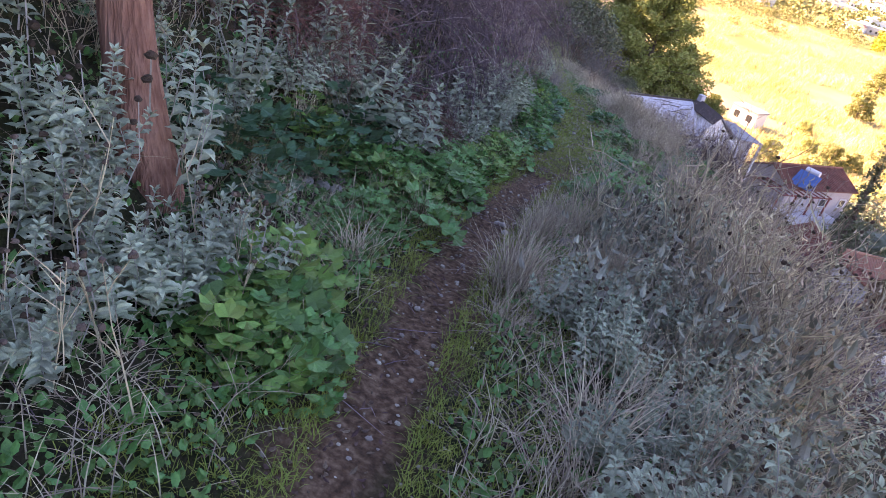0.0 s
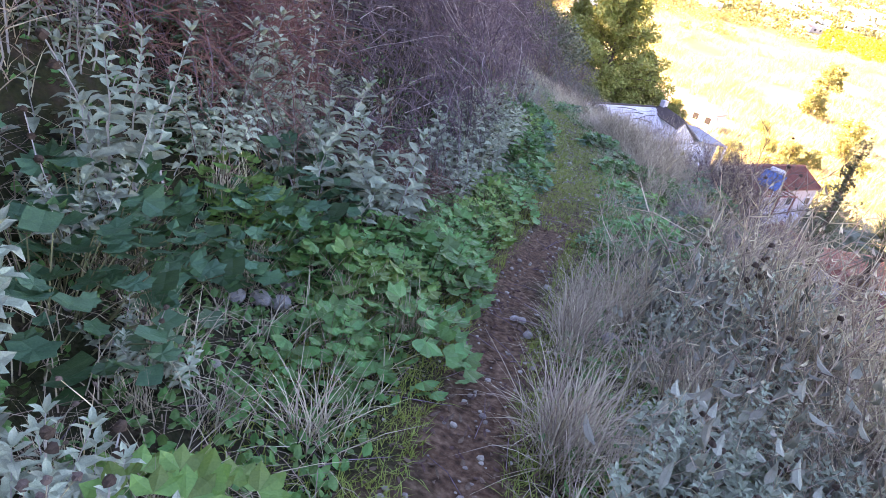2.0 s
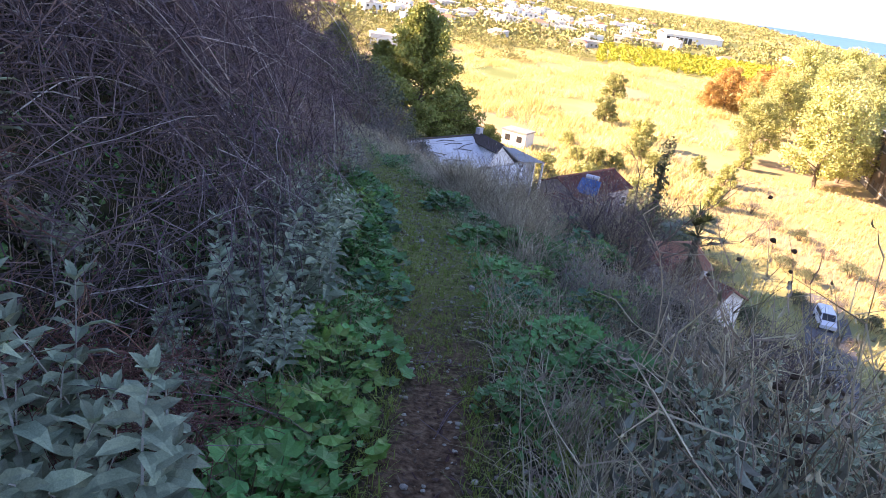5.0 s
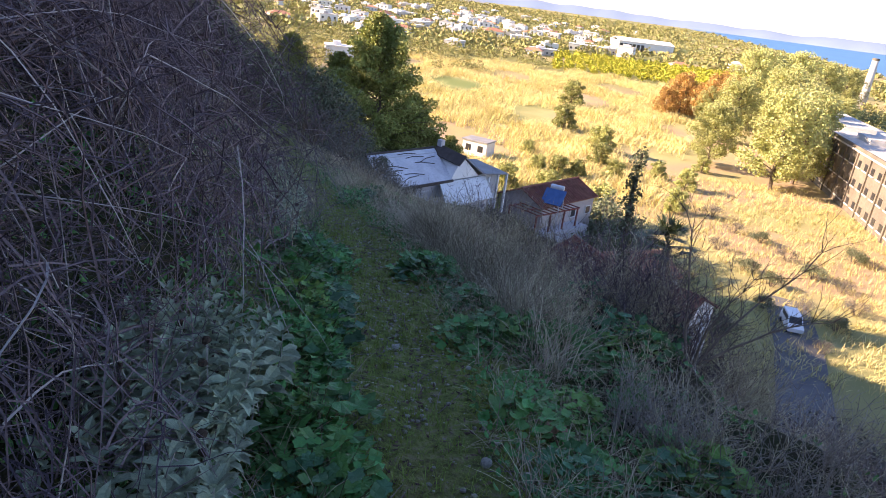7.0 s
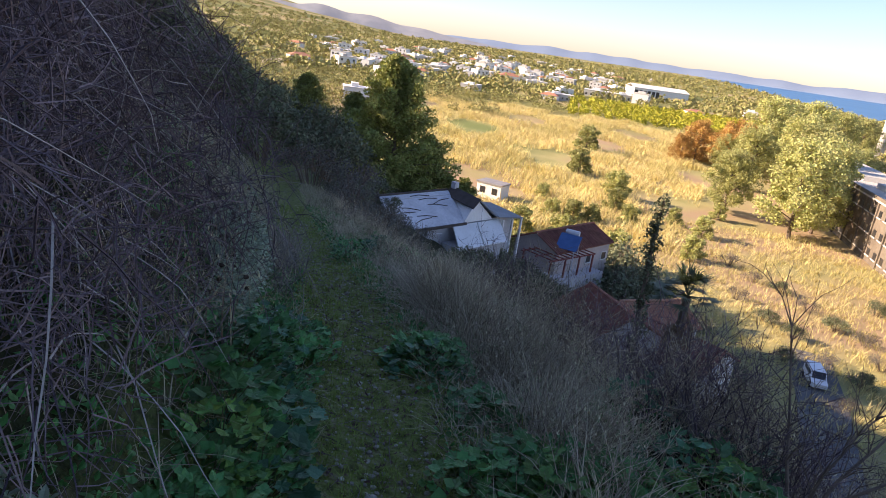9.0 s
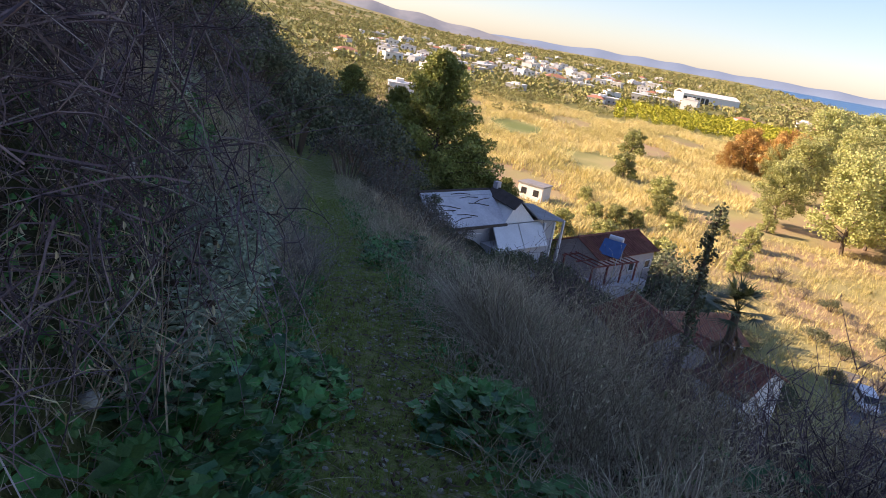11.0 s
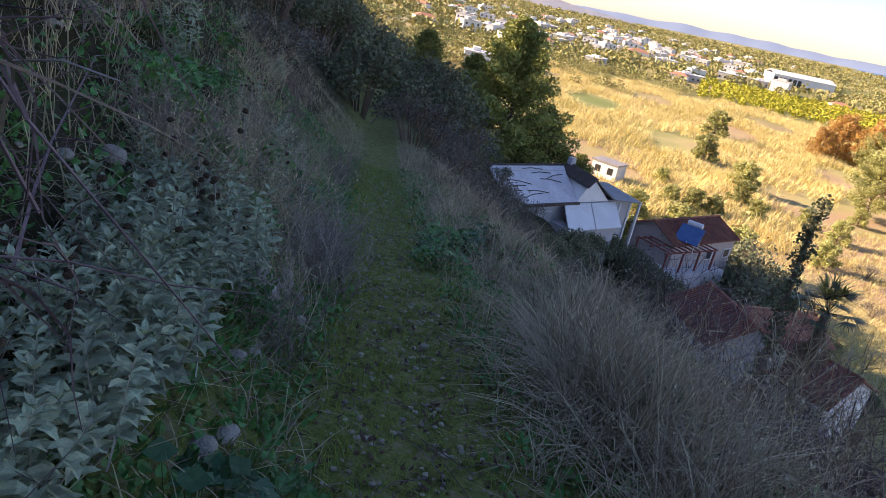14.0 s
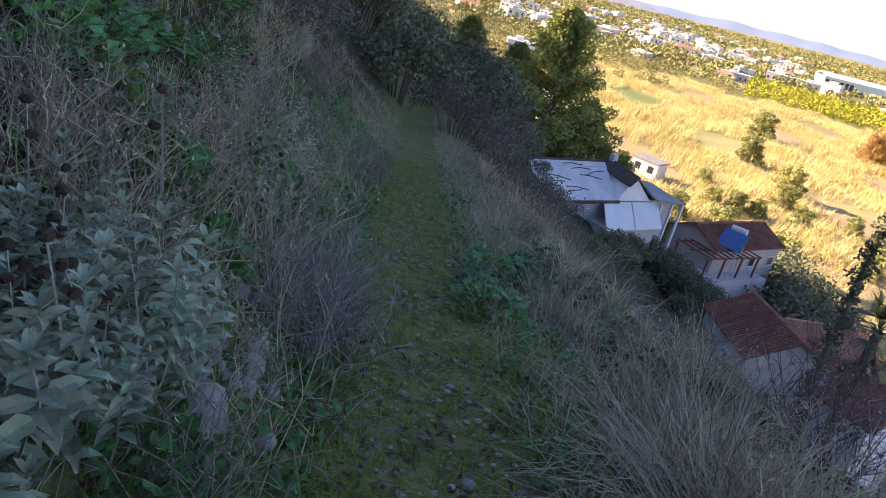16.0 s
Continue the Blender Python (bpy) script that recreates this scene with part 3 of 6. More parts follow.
LEAF_BANK = [(-2.83, 13.21, 0.75), (-2.55, 13.14, 0.75), (-3, 14.44, 0.75), (-3.23, 13.56, 0.75), (-2.81, 13.3, 0.75), (-2.87, 14, 0.6), (-3.05, 13.08, 0.75), (-2.54, 13.23, 0.75), (-2.85, 13.18, 0.75), (-2.99, 13.19, 0.75), (-3.59, 14.62, 0.75), (-3.95, 15.45, 0.75), (-2.75, 13.42, 0.6), (-2.94, 14.23, 0.7), (-2.06, 12.31, 0.7), (-2.93, 15.1, 0.75), (-2.99, 15.66, 0.75)]
SAGE_START = [(-0.72, 1.2, 0.8), (-0.79, 1.24, 0.9), (-1.38, 1.86, 0.9), (-1.19, 1.62, 0.9), (-1.27, 1.89, 0.9), (-0.78, 1.91, 0.9), (-0.86, 1.76, 0.9), (-0.73, 2.15, 0.9), (-0.81, 2.11, 0.9), (-0.81, 1.59, 0.9), (-1.12, 1.73, 0.9), (-0.72, 1.76, 0.9), (-1.81, 4.25, 0.95), (-1.82, 4.59, 0.95), (-1.85, 5.02, 0.95), (-1.65, 4.91, 0.95), (-1.59, 2.97, 0.95), (-1.47, 5.33, 0.95), (-1.5, 6.04, 0.95), (-1.17, 6.15, 0.95), (-2.15, 6.16, 0.95), (-1.08, 2.81, 0.7), (-1.8, 3.97, 0.95)]
SAGE_RIGHT = [(0.57, 3.37, 0.75), (0.91, 3.74, 0.75), (1.22, 2.82, 0.75), (1.42, 2.79, 0.75), (1.7, 3.15, 0.75), (2.2, 6.03, 0.75), (0.75, 3.25, 0.75), (0.91, 4.43, 0.75), (1.75, 3.59, 0.75), (2.52, 5.1, 0.75), (1.47, 3.57, 0.75), (1.21, 3.72, 0.75), (1.73, 5.64, 0.75)]
SAGE_LEFT = [(-2.14, 4.81, 0.95), (-2.16, 5.04, 0.95), (-1.96, 4.44, 0.95), (-2.09, 5.25, 0.95), (-1.65, 4.64, 0.95), (-1.61, 4.45, 0.95), (-1.32, 4.96, 0.95), (-1.38, 5.79, 0.95), (-1.38, 6.5, 0.95), (-1.87, 5.05, 0.95), (-1.3, 6.92, 0.95), (-2.18, 6.15, 0.95), (-2.46, 5.53, 0.95), (-2.46, 5.03, 0.95)]
SAGE_SLOPE = [(0.56, 5.1, 0.75), (0.83, 4.97, 0.75), (1.24, 5.38, 0.75), (1.53, 5.58, 0.75), (0.77, 5.64, 0.7), (1.22, 6.58, 0.7), (1.41, 6.31, 0.75), (0.47, 5.19, 0.7)]
SAGE_LATE = [(-1.54, 8.05, 0.95), (-1.56, 7.69, 0.95), (-1.43, 7.87, 0.95), (-1.65, 7.61, 0.95), (-1.45, 7.61, 0.95), (-1.43, 8.14, 0.95), (-1.35, 7.54, 0.95), (-1.47, 8.34, 0.95), (-2.18, 12.26, 0.85), (-1.72, 11.08, 0.85), (-1.83, 11.11, 0.85), (-1.61, 10.81, 0.85), (-1.87, 11.85, 0.85), (-1.69, 10.28, 0.85), (-1.9, 11.57, 0.85), (-1.7, 10.78, 0.85), (-1.69, 11.34, 0.85), (-2.15, 12.56, 0.85)]
SAGE_BANK = [(-2.14, 11.92, 0.9), (-2.05, 11.59, 0.9), (-1.98, 11.83, 0.9), (-1.86, 11.54, 0.9), (-1.75, 11.55, 0.9), (-1.75, 11.29, 0.9), (-1.82, 11.3, 0.9), (-2.2, 11.89, 0.9), (-2.14, 11.61, 0.9), (-2.29, 12.23, 0.9), (-2, 11.38, 0.9), (-1.77, 11.72, 0.9), (-2.28, 12.28, 0.9), (-2.19, 12.24, 0.9), (-2.07, 12.07, 0.9), (-2.11, 12.2, 0.9), (-2.41, 12.36, 0.9), (-2.15, 12.13, 0.9)]
STRAW_EDGE = [(-0.18, 3.64, 1), (-0.14, 3.77, 1), (0.01, 3.61, 1), (0.11, 3.64, 1), (0.18, 3.51, 1), (-0.25, 4.36, 1), (-0.21, 4.75, 1), (-0.04, 4.57, 1), (-0, 5.11, 1), (-0.25, 3.97, 1), (0.04, 3.39, 1), (0.06, 3.1, 0.8), (-0.04, 4.68, 0.8), (0.05, 4.56, 0.8), (0.13, 5.09, 0.8), (-0.1, 4.35, 0.7), (-0.02, 4.99, 0.7), (0.25, 5.55, 0.8)]
STRAW_MOUND = [(-1.16, 13.24, 1.25), (-1.01, 13, 1.25), (-0.89, 12.97, 1.25), (-1.15, 12.69, 1.25), (-1.01, 12.53, 1.25), (-0.79, 12.79, 1.25), (-0.9, 12.38, 1.25), (-1.23, 12.97, 1.25), (-0.68, 12.78, 1.25), (-1.37, 13.41, 1.25), (-0.74, 13.1, 1.25), (-0.64, 12.45, 1.25), (-1.26, 13.42, 1.15), (-1.16, 13.23, 1.15), (-1.07, 13.37, 1.15), (-1.31, 12.99, 1.15), (-0.99, 13.16, 1.15), (-0.88, 13.46, 1.15), (-1.14, 12.95, 1.15), (-1.22, 12.82, 1.15), (-1.05, 12.89, 1.15)]
STRAW_FAR = [(-2.92, 21.33, 1.3), (-2.5, 21.28, 1.3), (-2.56, 18.26, 1.3), (-2.11, 17.8, 1.3), (-1.91, 18.26, 1.3), (-2.34, 16.44, 1.3), (-1.33, 15.39, 1.3), (-1.14, 15.32, 1.3), (-2.76, 17.63, 1.3)]
MOUND_GREY = [(0.05, 11.69, 1), (0.3, 11.58, 1), (0.49, 11.14, 1), (-0.15, 10.47, 1), (0.43, 10.26, 1), (0.16, 10.18, 1), (0.23, 12.49, 1), (0.56, 10.31, 1), (-0.17, 14.85, 1), (-0.64, 13.96, 1), (-1.07, 13.92, 1), (0.22, 11.98, 1.1), (0.35, 11.41, 1.1), (-0.06, 11.24, 1.1), (0.12, 10.45, 1.1), (0.39, 10.71, 1.1), (0.31, 10.11, 1.1), (0.11, 10, 1.1), (-0.03, 10.24, 1.1), (0.35, 9.79, 1.1), (-0.23, 12.2, 1.1), (-0.67, 12.8, 1.1), (-0.96, 13.97, 1.1), (0.09, 9.53, 1.1), (-2.13, 18.94, 1.1), (-1.36, 16.38, 1.1)]
MOUND_SIDE = [(-1.05, 13.27, 1.1), (-0.75, 12.97, 1.1), (-0.55, 12.67, 1.1), (-0.31, 12.59, 1.1), (-0.86, 12.57, 1.1), (-0.47, 11.82, 1.1), (-0.24, 12.14, 1.1), (-0.12, 11.75, 1.1), (-0.38, 11.24, 1.1), (-0.04, 11.54, 1.1), (0.18, 11.57, 1.1), (0.56, 12.01, 1.1), (0.22, 12.16, 1.1), (-0.5, 11.32, 1.1), (-0.3, 11.06, 1.1), (-2.57, 21.4, 1.1), (-2.45, 18.13, 1.1), (-1.7, 18.49, 1.1)]
MOUND_END = [(-0.26, 14.63, 1), (-0.3, 13.4, 1), (-0.54, 13.24, 1), (-0.28, 12.85, 1), (-0.22, 12.63, 1), (-0.07, 12.86, 1), (-0.03, 12.58, 1), (-0.44, 12.79, 1), (-0.44, 15.1, 1), (-0.17, 12.37, 1), (-0.69, 12.15, 1), (0.05, 12.51, 1)]
HEATHER = [(-2.26, 13.93, 1), (-2.17, 13.45, 1), (-2.13, 13.76, 1), (-3.19, 17.35, 1), (-4.73, 25.25, 1), (-3.35, 18.07, 1), (-2.24, 13.82, 0.9), (-2.23, 13.57, 0.9), (-2.15, 13.87, 0.9)]
BANK_DRY = [(-2.64, 12.66, 0.9), (-2.59, 12.71, 0.9), (-2.88, 13.51, 0.9), (-2.91, 13.85, 0.9), (-2.97, 14.23, 0.9), (-3.72, 16.22, 0.9), (-3.6, 16.43, 0.9), (-2.6, 13.83, 0.9), (-2.52, 13.43, 0.9), (-2.45, 12.93, 0.9), (-2.4, 12.55, 0.9), (-2.8, 14.3, 0.9), (-5.12, 19.99, 0.9), (-3.51, 15.29, 0.9), (-2.87, 13.33, 0.9), (-2.83, 12.9, 0.9), (-2.73, 13.47, 0.9), (-2.47, 12.72, 0.9), (-2.84, 14.65, 0.9), (-3.39, 16.5, 0.9), (-2.01, 12.51, 0.9), (-1.9, 12.26, 0.9), (-2.2, 12.97, 0.9)]
LEAF_BAND = [(-0.18, 9.72, 0.75), (0.1, 9.77, 0.8), (0.4, 9.88, 0.8), (0.72, 10.01, 0.8), (1.03, 10.14, 0.8), (0.69, 8.35, 0.7), (0.87, 8.36, 0.7), (0.27, 8.23, 0.5), (-0.94, 7.94, 0.7), (-0.75, 7.93, 0.6), (-0.5, 11.57, 0.7), (-1.36, 9.3, 0.8), (-1.23, 8.86, 0.8), (-1.27, 8.41, 0.7), (0.83, 9.39, 0.4), (0.07, 9.19, 0.4)]
SAGE_BRAMBLE = [(-1.49, 7.75, 1.1), (-1.4, 7.92, 1.1), (-1.61, 7.73, 1.1), (-1.53, 8.03, 1.0), (-1.42, 8.11, 1.0)]
LEAF_SLOPE = [(-1.61, 10.17, 0.9), (-1.64, 10.78, 0.9), (-1.5, 9.57, 0.9), (-1.38, 10.26, 0.8), (-0.56, 11.39, 0.7), (-0.2, 10.42, 0.7), (0.18, 9.94, 0.8), (-1.34, 9.1, 0.8)]
LEAF_UPPER = [(-2.87, 13.21, 0.7), (-2.62, 13.28, 0.6), (-3.57, 14.24, 0.7), (-3.24, 13.47, 0.7), (-3.33, 15.21, 0.4), (-1.67, 15.82, 0.6), (-0.91, 16.29, 0.4), (-2.5, 13.26, 0.45), (-3.02, 13.38, 0.6)]
STONES = [(-2.1, 12.5, 0.07), (-2.51, 13.13, 0.06), (-2.43, 12.99, 0.055), (-1.97, 13.12, 0.05), (-2.35, 13.48, 0.06), (-2.31, 13.47, 0.08), (-2.33, 13.92, 0.07), (-2.11, 12.62, 0.13), (-2.05, 12.39, 0.08), (-2.13, 12.89, 0.07), (-2.1, 12.99, 0.07), (-2.2, 12.82, 0.07), (-2.19, 12.74, 0.06), (-2.22, 12.65, 0.05), (-2.16, 13.16, 0.05), (-2.05, 14.51, 0.03), (-2.17, 12.49, 0.05), (-2.37, 13.17, 0.05), (-2.43, 12.78, 0.06), (-2.07, 12.39, 0.05), (-1.41, 13.04, 0.04)]
STONES_START = [(-1.28, 3.54, 0.07), (-1.2, 3.62, 0.08), (-1.13, 3.66, 0.07), (-1.39, 2.84, 0.06), (-1.25, 2.95, 0.06), (-1.23, 2.84, 0.05), (-1.46, 3.35, 0.05), (-0.55, 4.79, 0.05), (-1, 3.04, 0.03), (-1.4, 3.87, 0.07), (-1.2, 3.84, 0.08), (-1.42, 3.68, 0.06), (-0.57, 4.81, 0.05), (-0.45, 4.63, 0.05), (-0.15, 4.46, 0.05), (0.25, 4.77, 0.09), (-0.95, 3.97, 0.05), (-0.26, 4.62, 0.04), (-0.22, 4.62, 0.04), (-0.19, 5.21, 0.04)]
STONES_MID = [(-0.05, 8.11, 0.05), (-0.24, 8.19, 0.05), (-0.74, 9.5, 0.05), (-0.28, 9.26, 0.03), (0.43, 12.09, 0.1)]
BRICK = [(0.13, 8.56, 1)]
TRUNK = [(-1.35, 2.36, 1)]

# ---- plants beside the path ----
M_WOOD_NEAR = material("bare_wood", (0.12, 0.09, 0.07), (0.22, 0.17, 0.13), 0.9, 9, 0.3, 0.15)
kinds("sage", lambda i: sage(100 + i, 11 + i, 0.5, 0.09, 0.22, 2 * (i % 2), 0.6, 0.1), 4)
kinds("bare_sage", lambda i: sage(140 + i, 12, 0.55, 0.08, 0.6, 2, 0.75, 0.11), 2)
kinds("leafy", lambda i: leafy(200 + i, 92, 0.3, 0.28, 0.088, M_LEAF, lobed=i == 1), 4)
kinds("leafy_pale", lambda i: leafy(220 + i, 76, 0.26, 0.28, 0.085, M_LEAFY, "yellow-green broad-leaved clump beside the path", lobed=False), 2)
kinds("leafy_dark", lambda i: leafy(240 + i, 86, 0.32, 0.3, 0.085, M_LEAFD, "broad-leaved clump with deep shade put into its dark green", lobed=i == 0), 2)
kinds("straw", lambda i: tuft(300 + i, 105, 0.58, 0.0062, M_STRAW, 0.7, 0.45, 0.06), 3)
kinds("tall_straw", lambda i: tuft(320 + i, 150, 0.82, 0.0075, M_STRAW if i else M_GREYSTRAW, 0.75, 0.6, 0.12, label="tall arching dry grass clump on the slope edge", group="tall dry grass"), 3)
kinds("green_tuft", lambda i: tuft(340 + i, 80, 0.3, 0.0065, M_GRASS, 0.8, 0.6, 0.05, "green_grass_tuft", "green grass tuft at the path side", "green grass tufts"), 3)
kinds("weeds", lambda i: dry_bush(400 + i, 30, 0.6, 0.34, M_GREYSTRAW, 0.024, r=0.0025), 3)
kinds("leafy_weeds", lambda i: dry_bush(420 + i, 16, 0.55, 0.3, M_GREYSTRAW, 0.085, "dry weeds mixed with grey-green felted leaves", r=0.0025, leafmat=M_WEEDLEAF), 2)
kinds("heather", lambda i: dry_bush(440 + i, 52, 0.5, 0.3, M_HEATHER, 0.0, "purple-grey bare twiggy shrub beside the path", 0.0024), 2)
kinds("stalk", lambda i: umbel(460 + i, 0.95, 7, M_SEED), 3)
kinds("pale_stalk", lambda i: umbel(470 + i, 0.55, 5, M_SEEDP, "dry stalk with pinkish-brown seed heads"), 2)

prng = random.Random(11)


def clear(x, y, r):
    """Whether a plant of that radius leaves the trodden line free."""
    return abs(x - float(path_x(y))) > r


def plant(name, places, size=1.0, free=0.3, lift=-0.02, alt=None, share=0.0):
    for x, y, s in places:
        if y < 50 and not clear(x, y, free):
            x = float(path_x(y)) + math.copysign(free, x - float(path_x(y)))
        kind = alt if alt and prng.random() < share else name
        put(kind, x, y, size * s * prng.uniform(0.85, 1.15), prng, lift, lean=0.12)


plant("leafy", LEAF_START, 1.0, 0.42, alt="leafy_pale", share=0.25)
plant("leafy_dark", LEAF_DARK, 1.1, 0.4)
plant("leafy", LEAF_MID, 1.0, 0.42, alt="leafy_pale", share=0.2)
plant("leafy", LEAF_LEFT, 1.0, 0.42, alt="leafy_pale", share=0.2)
plant("leafy", LEAF_PATH, 1.0, 0.42, alt="leafy_dark", share=0.35)
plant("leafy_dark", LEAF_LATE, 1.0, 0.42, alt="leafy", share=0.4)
plant("leafy", LEAF_BANK, 0.9, 0.5, alt="leafy_pale", share=0.25)
plant("leafy", LEAF_BAND, 1.0, 0.4, alt="leafy_pale", share=0.25)
plant("leafy", LEAF_SLOPE, 1.0, 0.4)
plant("leafy_pale", LEAF_UPPER, 1.0, 0.5, alt="leafy", share=0.6)
plant("sage", SAGE_BRAMBLE, 1.0, 0.6)
plant("sage", SAGE_START, 0.78, 0.5, alt="bare_sage", share=0.25)
plant("sage", SAGE_RIGHT, 0.9, 0.55, alt="bare_sage", share=0.3)
plant("sage", SAGE_LEFT[::2], 1.3, 0.65)
plant("sage", SAGE_SLOPE, 0.85, 0.5, alt="bare_sage", share=0.3)
plant("sage", SAGE_LATE, 0.85, 0.85)
plant("sage", SAGE_BANK, 0.75, 0.95)
plant("straw", STRAW_EDGE, 0.8, 0.36)
plant("tall_straw", STRAW_MOUND, 0.68, 0.95)
plant("tall_straw", STRAW_FAR, 0.5, 0.8)
plant("weeds", MOUND_GREY, 0.75, 0.95, alt="tall_straw", share=0.35)
plant("weeds", MOUND_SIDE, 0.75, 0.95, alt="tall_straw", share=0.4)
plant("weeds", MOUND_END, 0.8, 0.95, alt="tall_straw", share=0.3)
plant("heather", HEATHER, 1.0, 0.5)
plant("weeds", BANK_DRY, 0.8, 0.6, alt="heather", share=0.4)


def scatter(name, n, x0, x1, y0, y1, size, alt=None, share=0.0):
    """Strew plants over a stretch, x counted from the path's middle."""
    for _ in range(n):
        y = prng.uniform(y0, y1)
        d = prng.uniform(x0, x1)
        kind = alt if alt and prng.random() < share else name
        put(kind, float(path_x(y)) + d, y, size * prng.uniform(0.7, 1.25), prng, -0.02, lean=0.15)


# tall dried weeds with seed heads along the brow at the start: x, y, height
BROW = [(1.07, 5.38, 1.29), (1.23, 4.96, 1.29), (1.4, 4.74, 1.29), (1.53, 4.51, 1.23), (1.65, 4.28, 1.17), (1.74, 4.05, 1.15), (1.78, 3.83, 1.13), (1.01, 6.36, 1.13), (1.4, 5.53, 1.29), (1.7, 5.06, 1.26)]
for k, (x, y, h) in enumerate(BROW):
    put("weeds", x, y, h / 0.66, prng, -0.03, lean=0.1)
    put("tall_straw" if k % 2 else "leafy_weeds", x + prng.uniform(-0.3, 0.1), y - prng.uniform(0.0, 0.4), h / 0.95, prng, -0.03, lean=0.1)
    if k % 2:
        put("stalk", x + prng.uniform(-0.15, 0.15), y + prng.uniform(-0.15, 0.15), h / 0.95, prng, -0.02, lean=0.12)


# dry weeds and felted leaves on the shoulder at the start
scatter("leafy_weeds", 44, 0.75, 2.4, 1.6, 6.5, 0.95, alt="bare_sage", share=0.4)
scatter("weeds", 12, 0.8, 2.4, 1.6, 6.5, 0.9)
scatter("sage", 26, 0.7, 2.2, 1.8, 5.2, 0.6)
scatter("straw", 50, 0.5, 2.2, 1.4, 6.5, 0.85)
scatter("stalk", 18, 2.0, 2.8, 3.2, 6.5, 0.95)
scatter("weeds", 22, 1.2, 2.6, 6.5, 12.5, 0.7, alt="tall_straw", share=0.25)
scatter("heather", 10, 1.2, 2.6, 6.5, 12, 0.9)
scatter("green_tuft", 30, 0.4, 0.85, 5.5, 17, 0.8)
scatter("green_tuft", 16, -0.8, -0.4, 2.0, 8, 0.8)
scatter("green_tuft", 26, -0.9, -0.38, 8, 17, 0.6)
scatter("weeds", 30, 1.1, 3.0, 12.5, 22, 0.5, alt="tall_straw", share=0.4)
scatter("heather", 30, -3.5, -0.9, 9.5, 20, 0.95, alt="weeds", share=0.5)
scatter("sage", 16, -2.6, -0.9, 11, 19, 0.7, alt="bare_sage", share=0.4)
scatter("weeds", 24, -5.5, -2.2, 9.0, 19, 1.0, alt="heather", share=0.4)
scatter("leafy", 16, -4.5, -1.4, 11, 19, 0.6)
scatter("weeds", 22, -3.8, -1.6, -0.5, 5.2, 1.0, alt="bare_sage", share=0.4)
scatter("bare_sage", 14, -3.4, -1.3, 1.5, 5.2, 1.1)
scatter("leafy_dark", 6, -2.6, -1.3, 2.6, 5.0, 0.85)
scatter("leafy_pale", 16, -3.2, -1.3, 12.5, 18, 0.45)
scatter("green_tuft", 30, -2.6, -0.9, 12, 18, 0.6)
scatter("pale_stalk", 14, -1.5, -0.6, 0.9, 2.4, 1.0)
scatter("stalk", 16, -2.2, -1.1, 10.6, 13.0, 0.7)
scatter("straw", 18, -1.6, -0.5, 2.2, 4.5, 0.6)


# dry scrub on the brow of the slope
kinds("scrub", lambda i: dry_bush(480 + i, 60, 0.62, 0.42, M_CANE if i else M_GREYSTRAW, 0.016, "grey-brown dry scrub on the brow of the slope", 0.0024), 3)
for k in range(40):
    yy, dd = prng.uniform(9.6, 15.0), prng.uniform(2.0, 5.6)
    put("scrub", float(path_x(yy)) + dd, yy, prng.uniform(1.0, 1.4), prng, -0.03, lean=0.15)
scatter("scrub", 14, 2.2, 4.5, 4.0, 9.6, 1.1)

# ---- bare thorny shrub at the edge of the drop ----
def bare_shrub(x, y):
    rng = random.Random(8)
    ob = thing("bare_shrub", "leafless shrub with thin forked branches at the slope edge", "shrub")
    ob.location = spot(x, y)
    tr, tw = Heap(), Heap()
    for d, L in (((-0.3, 0.2, 1.0), 1.25), ((0.35, 0.1, 0.9), 1.3), ((0.75, 0.0, 0.45), 1.2), ((0.1, -0.3, 0.8), 0.9)):
        pts = arch(tr, (0, 0, -0.05), d, L, 0.05, rng, 0.012, 7, 0.14, 5)
        for q in pts[2:]:
            for _ in range(3):
                e = arch(tw, q, Vector(d) + around(rng, rng.uniform(0.4, 1.3)), rng.uniform(0.15, 0.5), 0, rng, 0.0038, 4, 0.2)
                if rng.random() < 0.5:
                    arch(tw, e[2], around(rng, rng.uniform(0, 1.2)), rng.uniform(0.08, 0.2), 0, rng, 0.002, 3, 0.2)
    part("branch_cluster", tr, M_WOOD_NEAR, ob)
    part("twig_tangle", tw, M_WOOD_NEAR, ob)


bare_shrub(1.38, 9.99)

# ---- thickets of dead bramble on the bank ----
tg = "purple-grey tangle of dead bramble canes over the bank"
t1 = thicket(500, 1.15, 1.5, 1.75, 3000, tg)
t1.matrix_basis = Matrix.Translation(spot(-2.35, 6.6, -0.5))
t2 = thicket(501, 1.1, 1.5, 2.0, 3000, tg)
t2.matrix_basis = Matrix.Translation(spot(-2.45, 8.3, -0.5))
for x, y, s, a, src in ((-2.75, 9.9, 0.95, 2.1, t1), (-3.7, 6.2, 1.25, 1.0, t2), (-3.9, 8.4, 1.3, 3.9, t1), (-4.2, 10.4, 1.2, 5.2, t2), (-3.5, 11.2, 0.8, 0.6, t2),
                        (-3.4, 4.4, 1.0, 0.3, t1), (-4.0, 2.6, 1.1, 4.4, t2), (-3.6, 0.8, 0.9, 2.0, t1), (-2.9, 3.3, 0.7, 5.0, t2), (-5.2, 4.8, 1.4, 3.0, t1)):
    c = copy_thing(src, Matrix.Identity(4))
    c.matrix_basis = Matrix.Translation(spot(x, y, -0.5 * s)) @ Matrix.Rotation(a, 4, "Z") @ Matrix.Scale(s, 4)
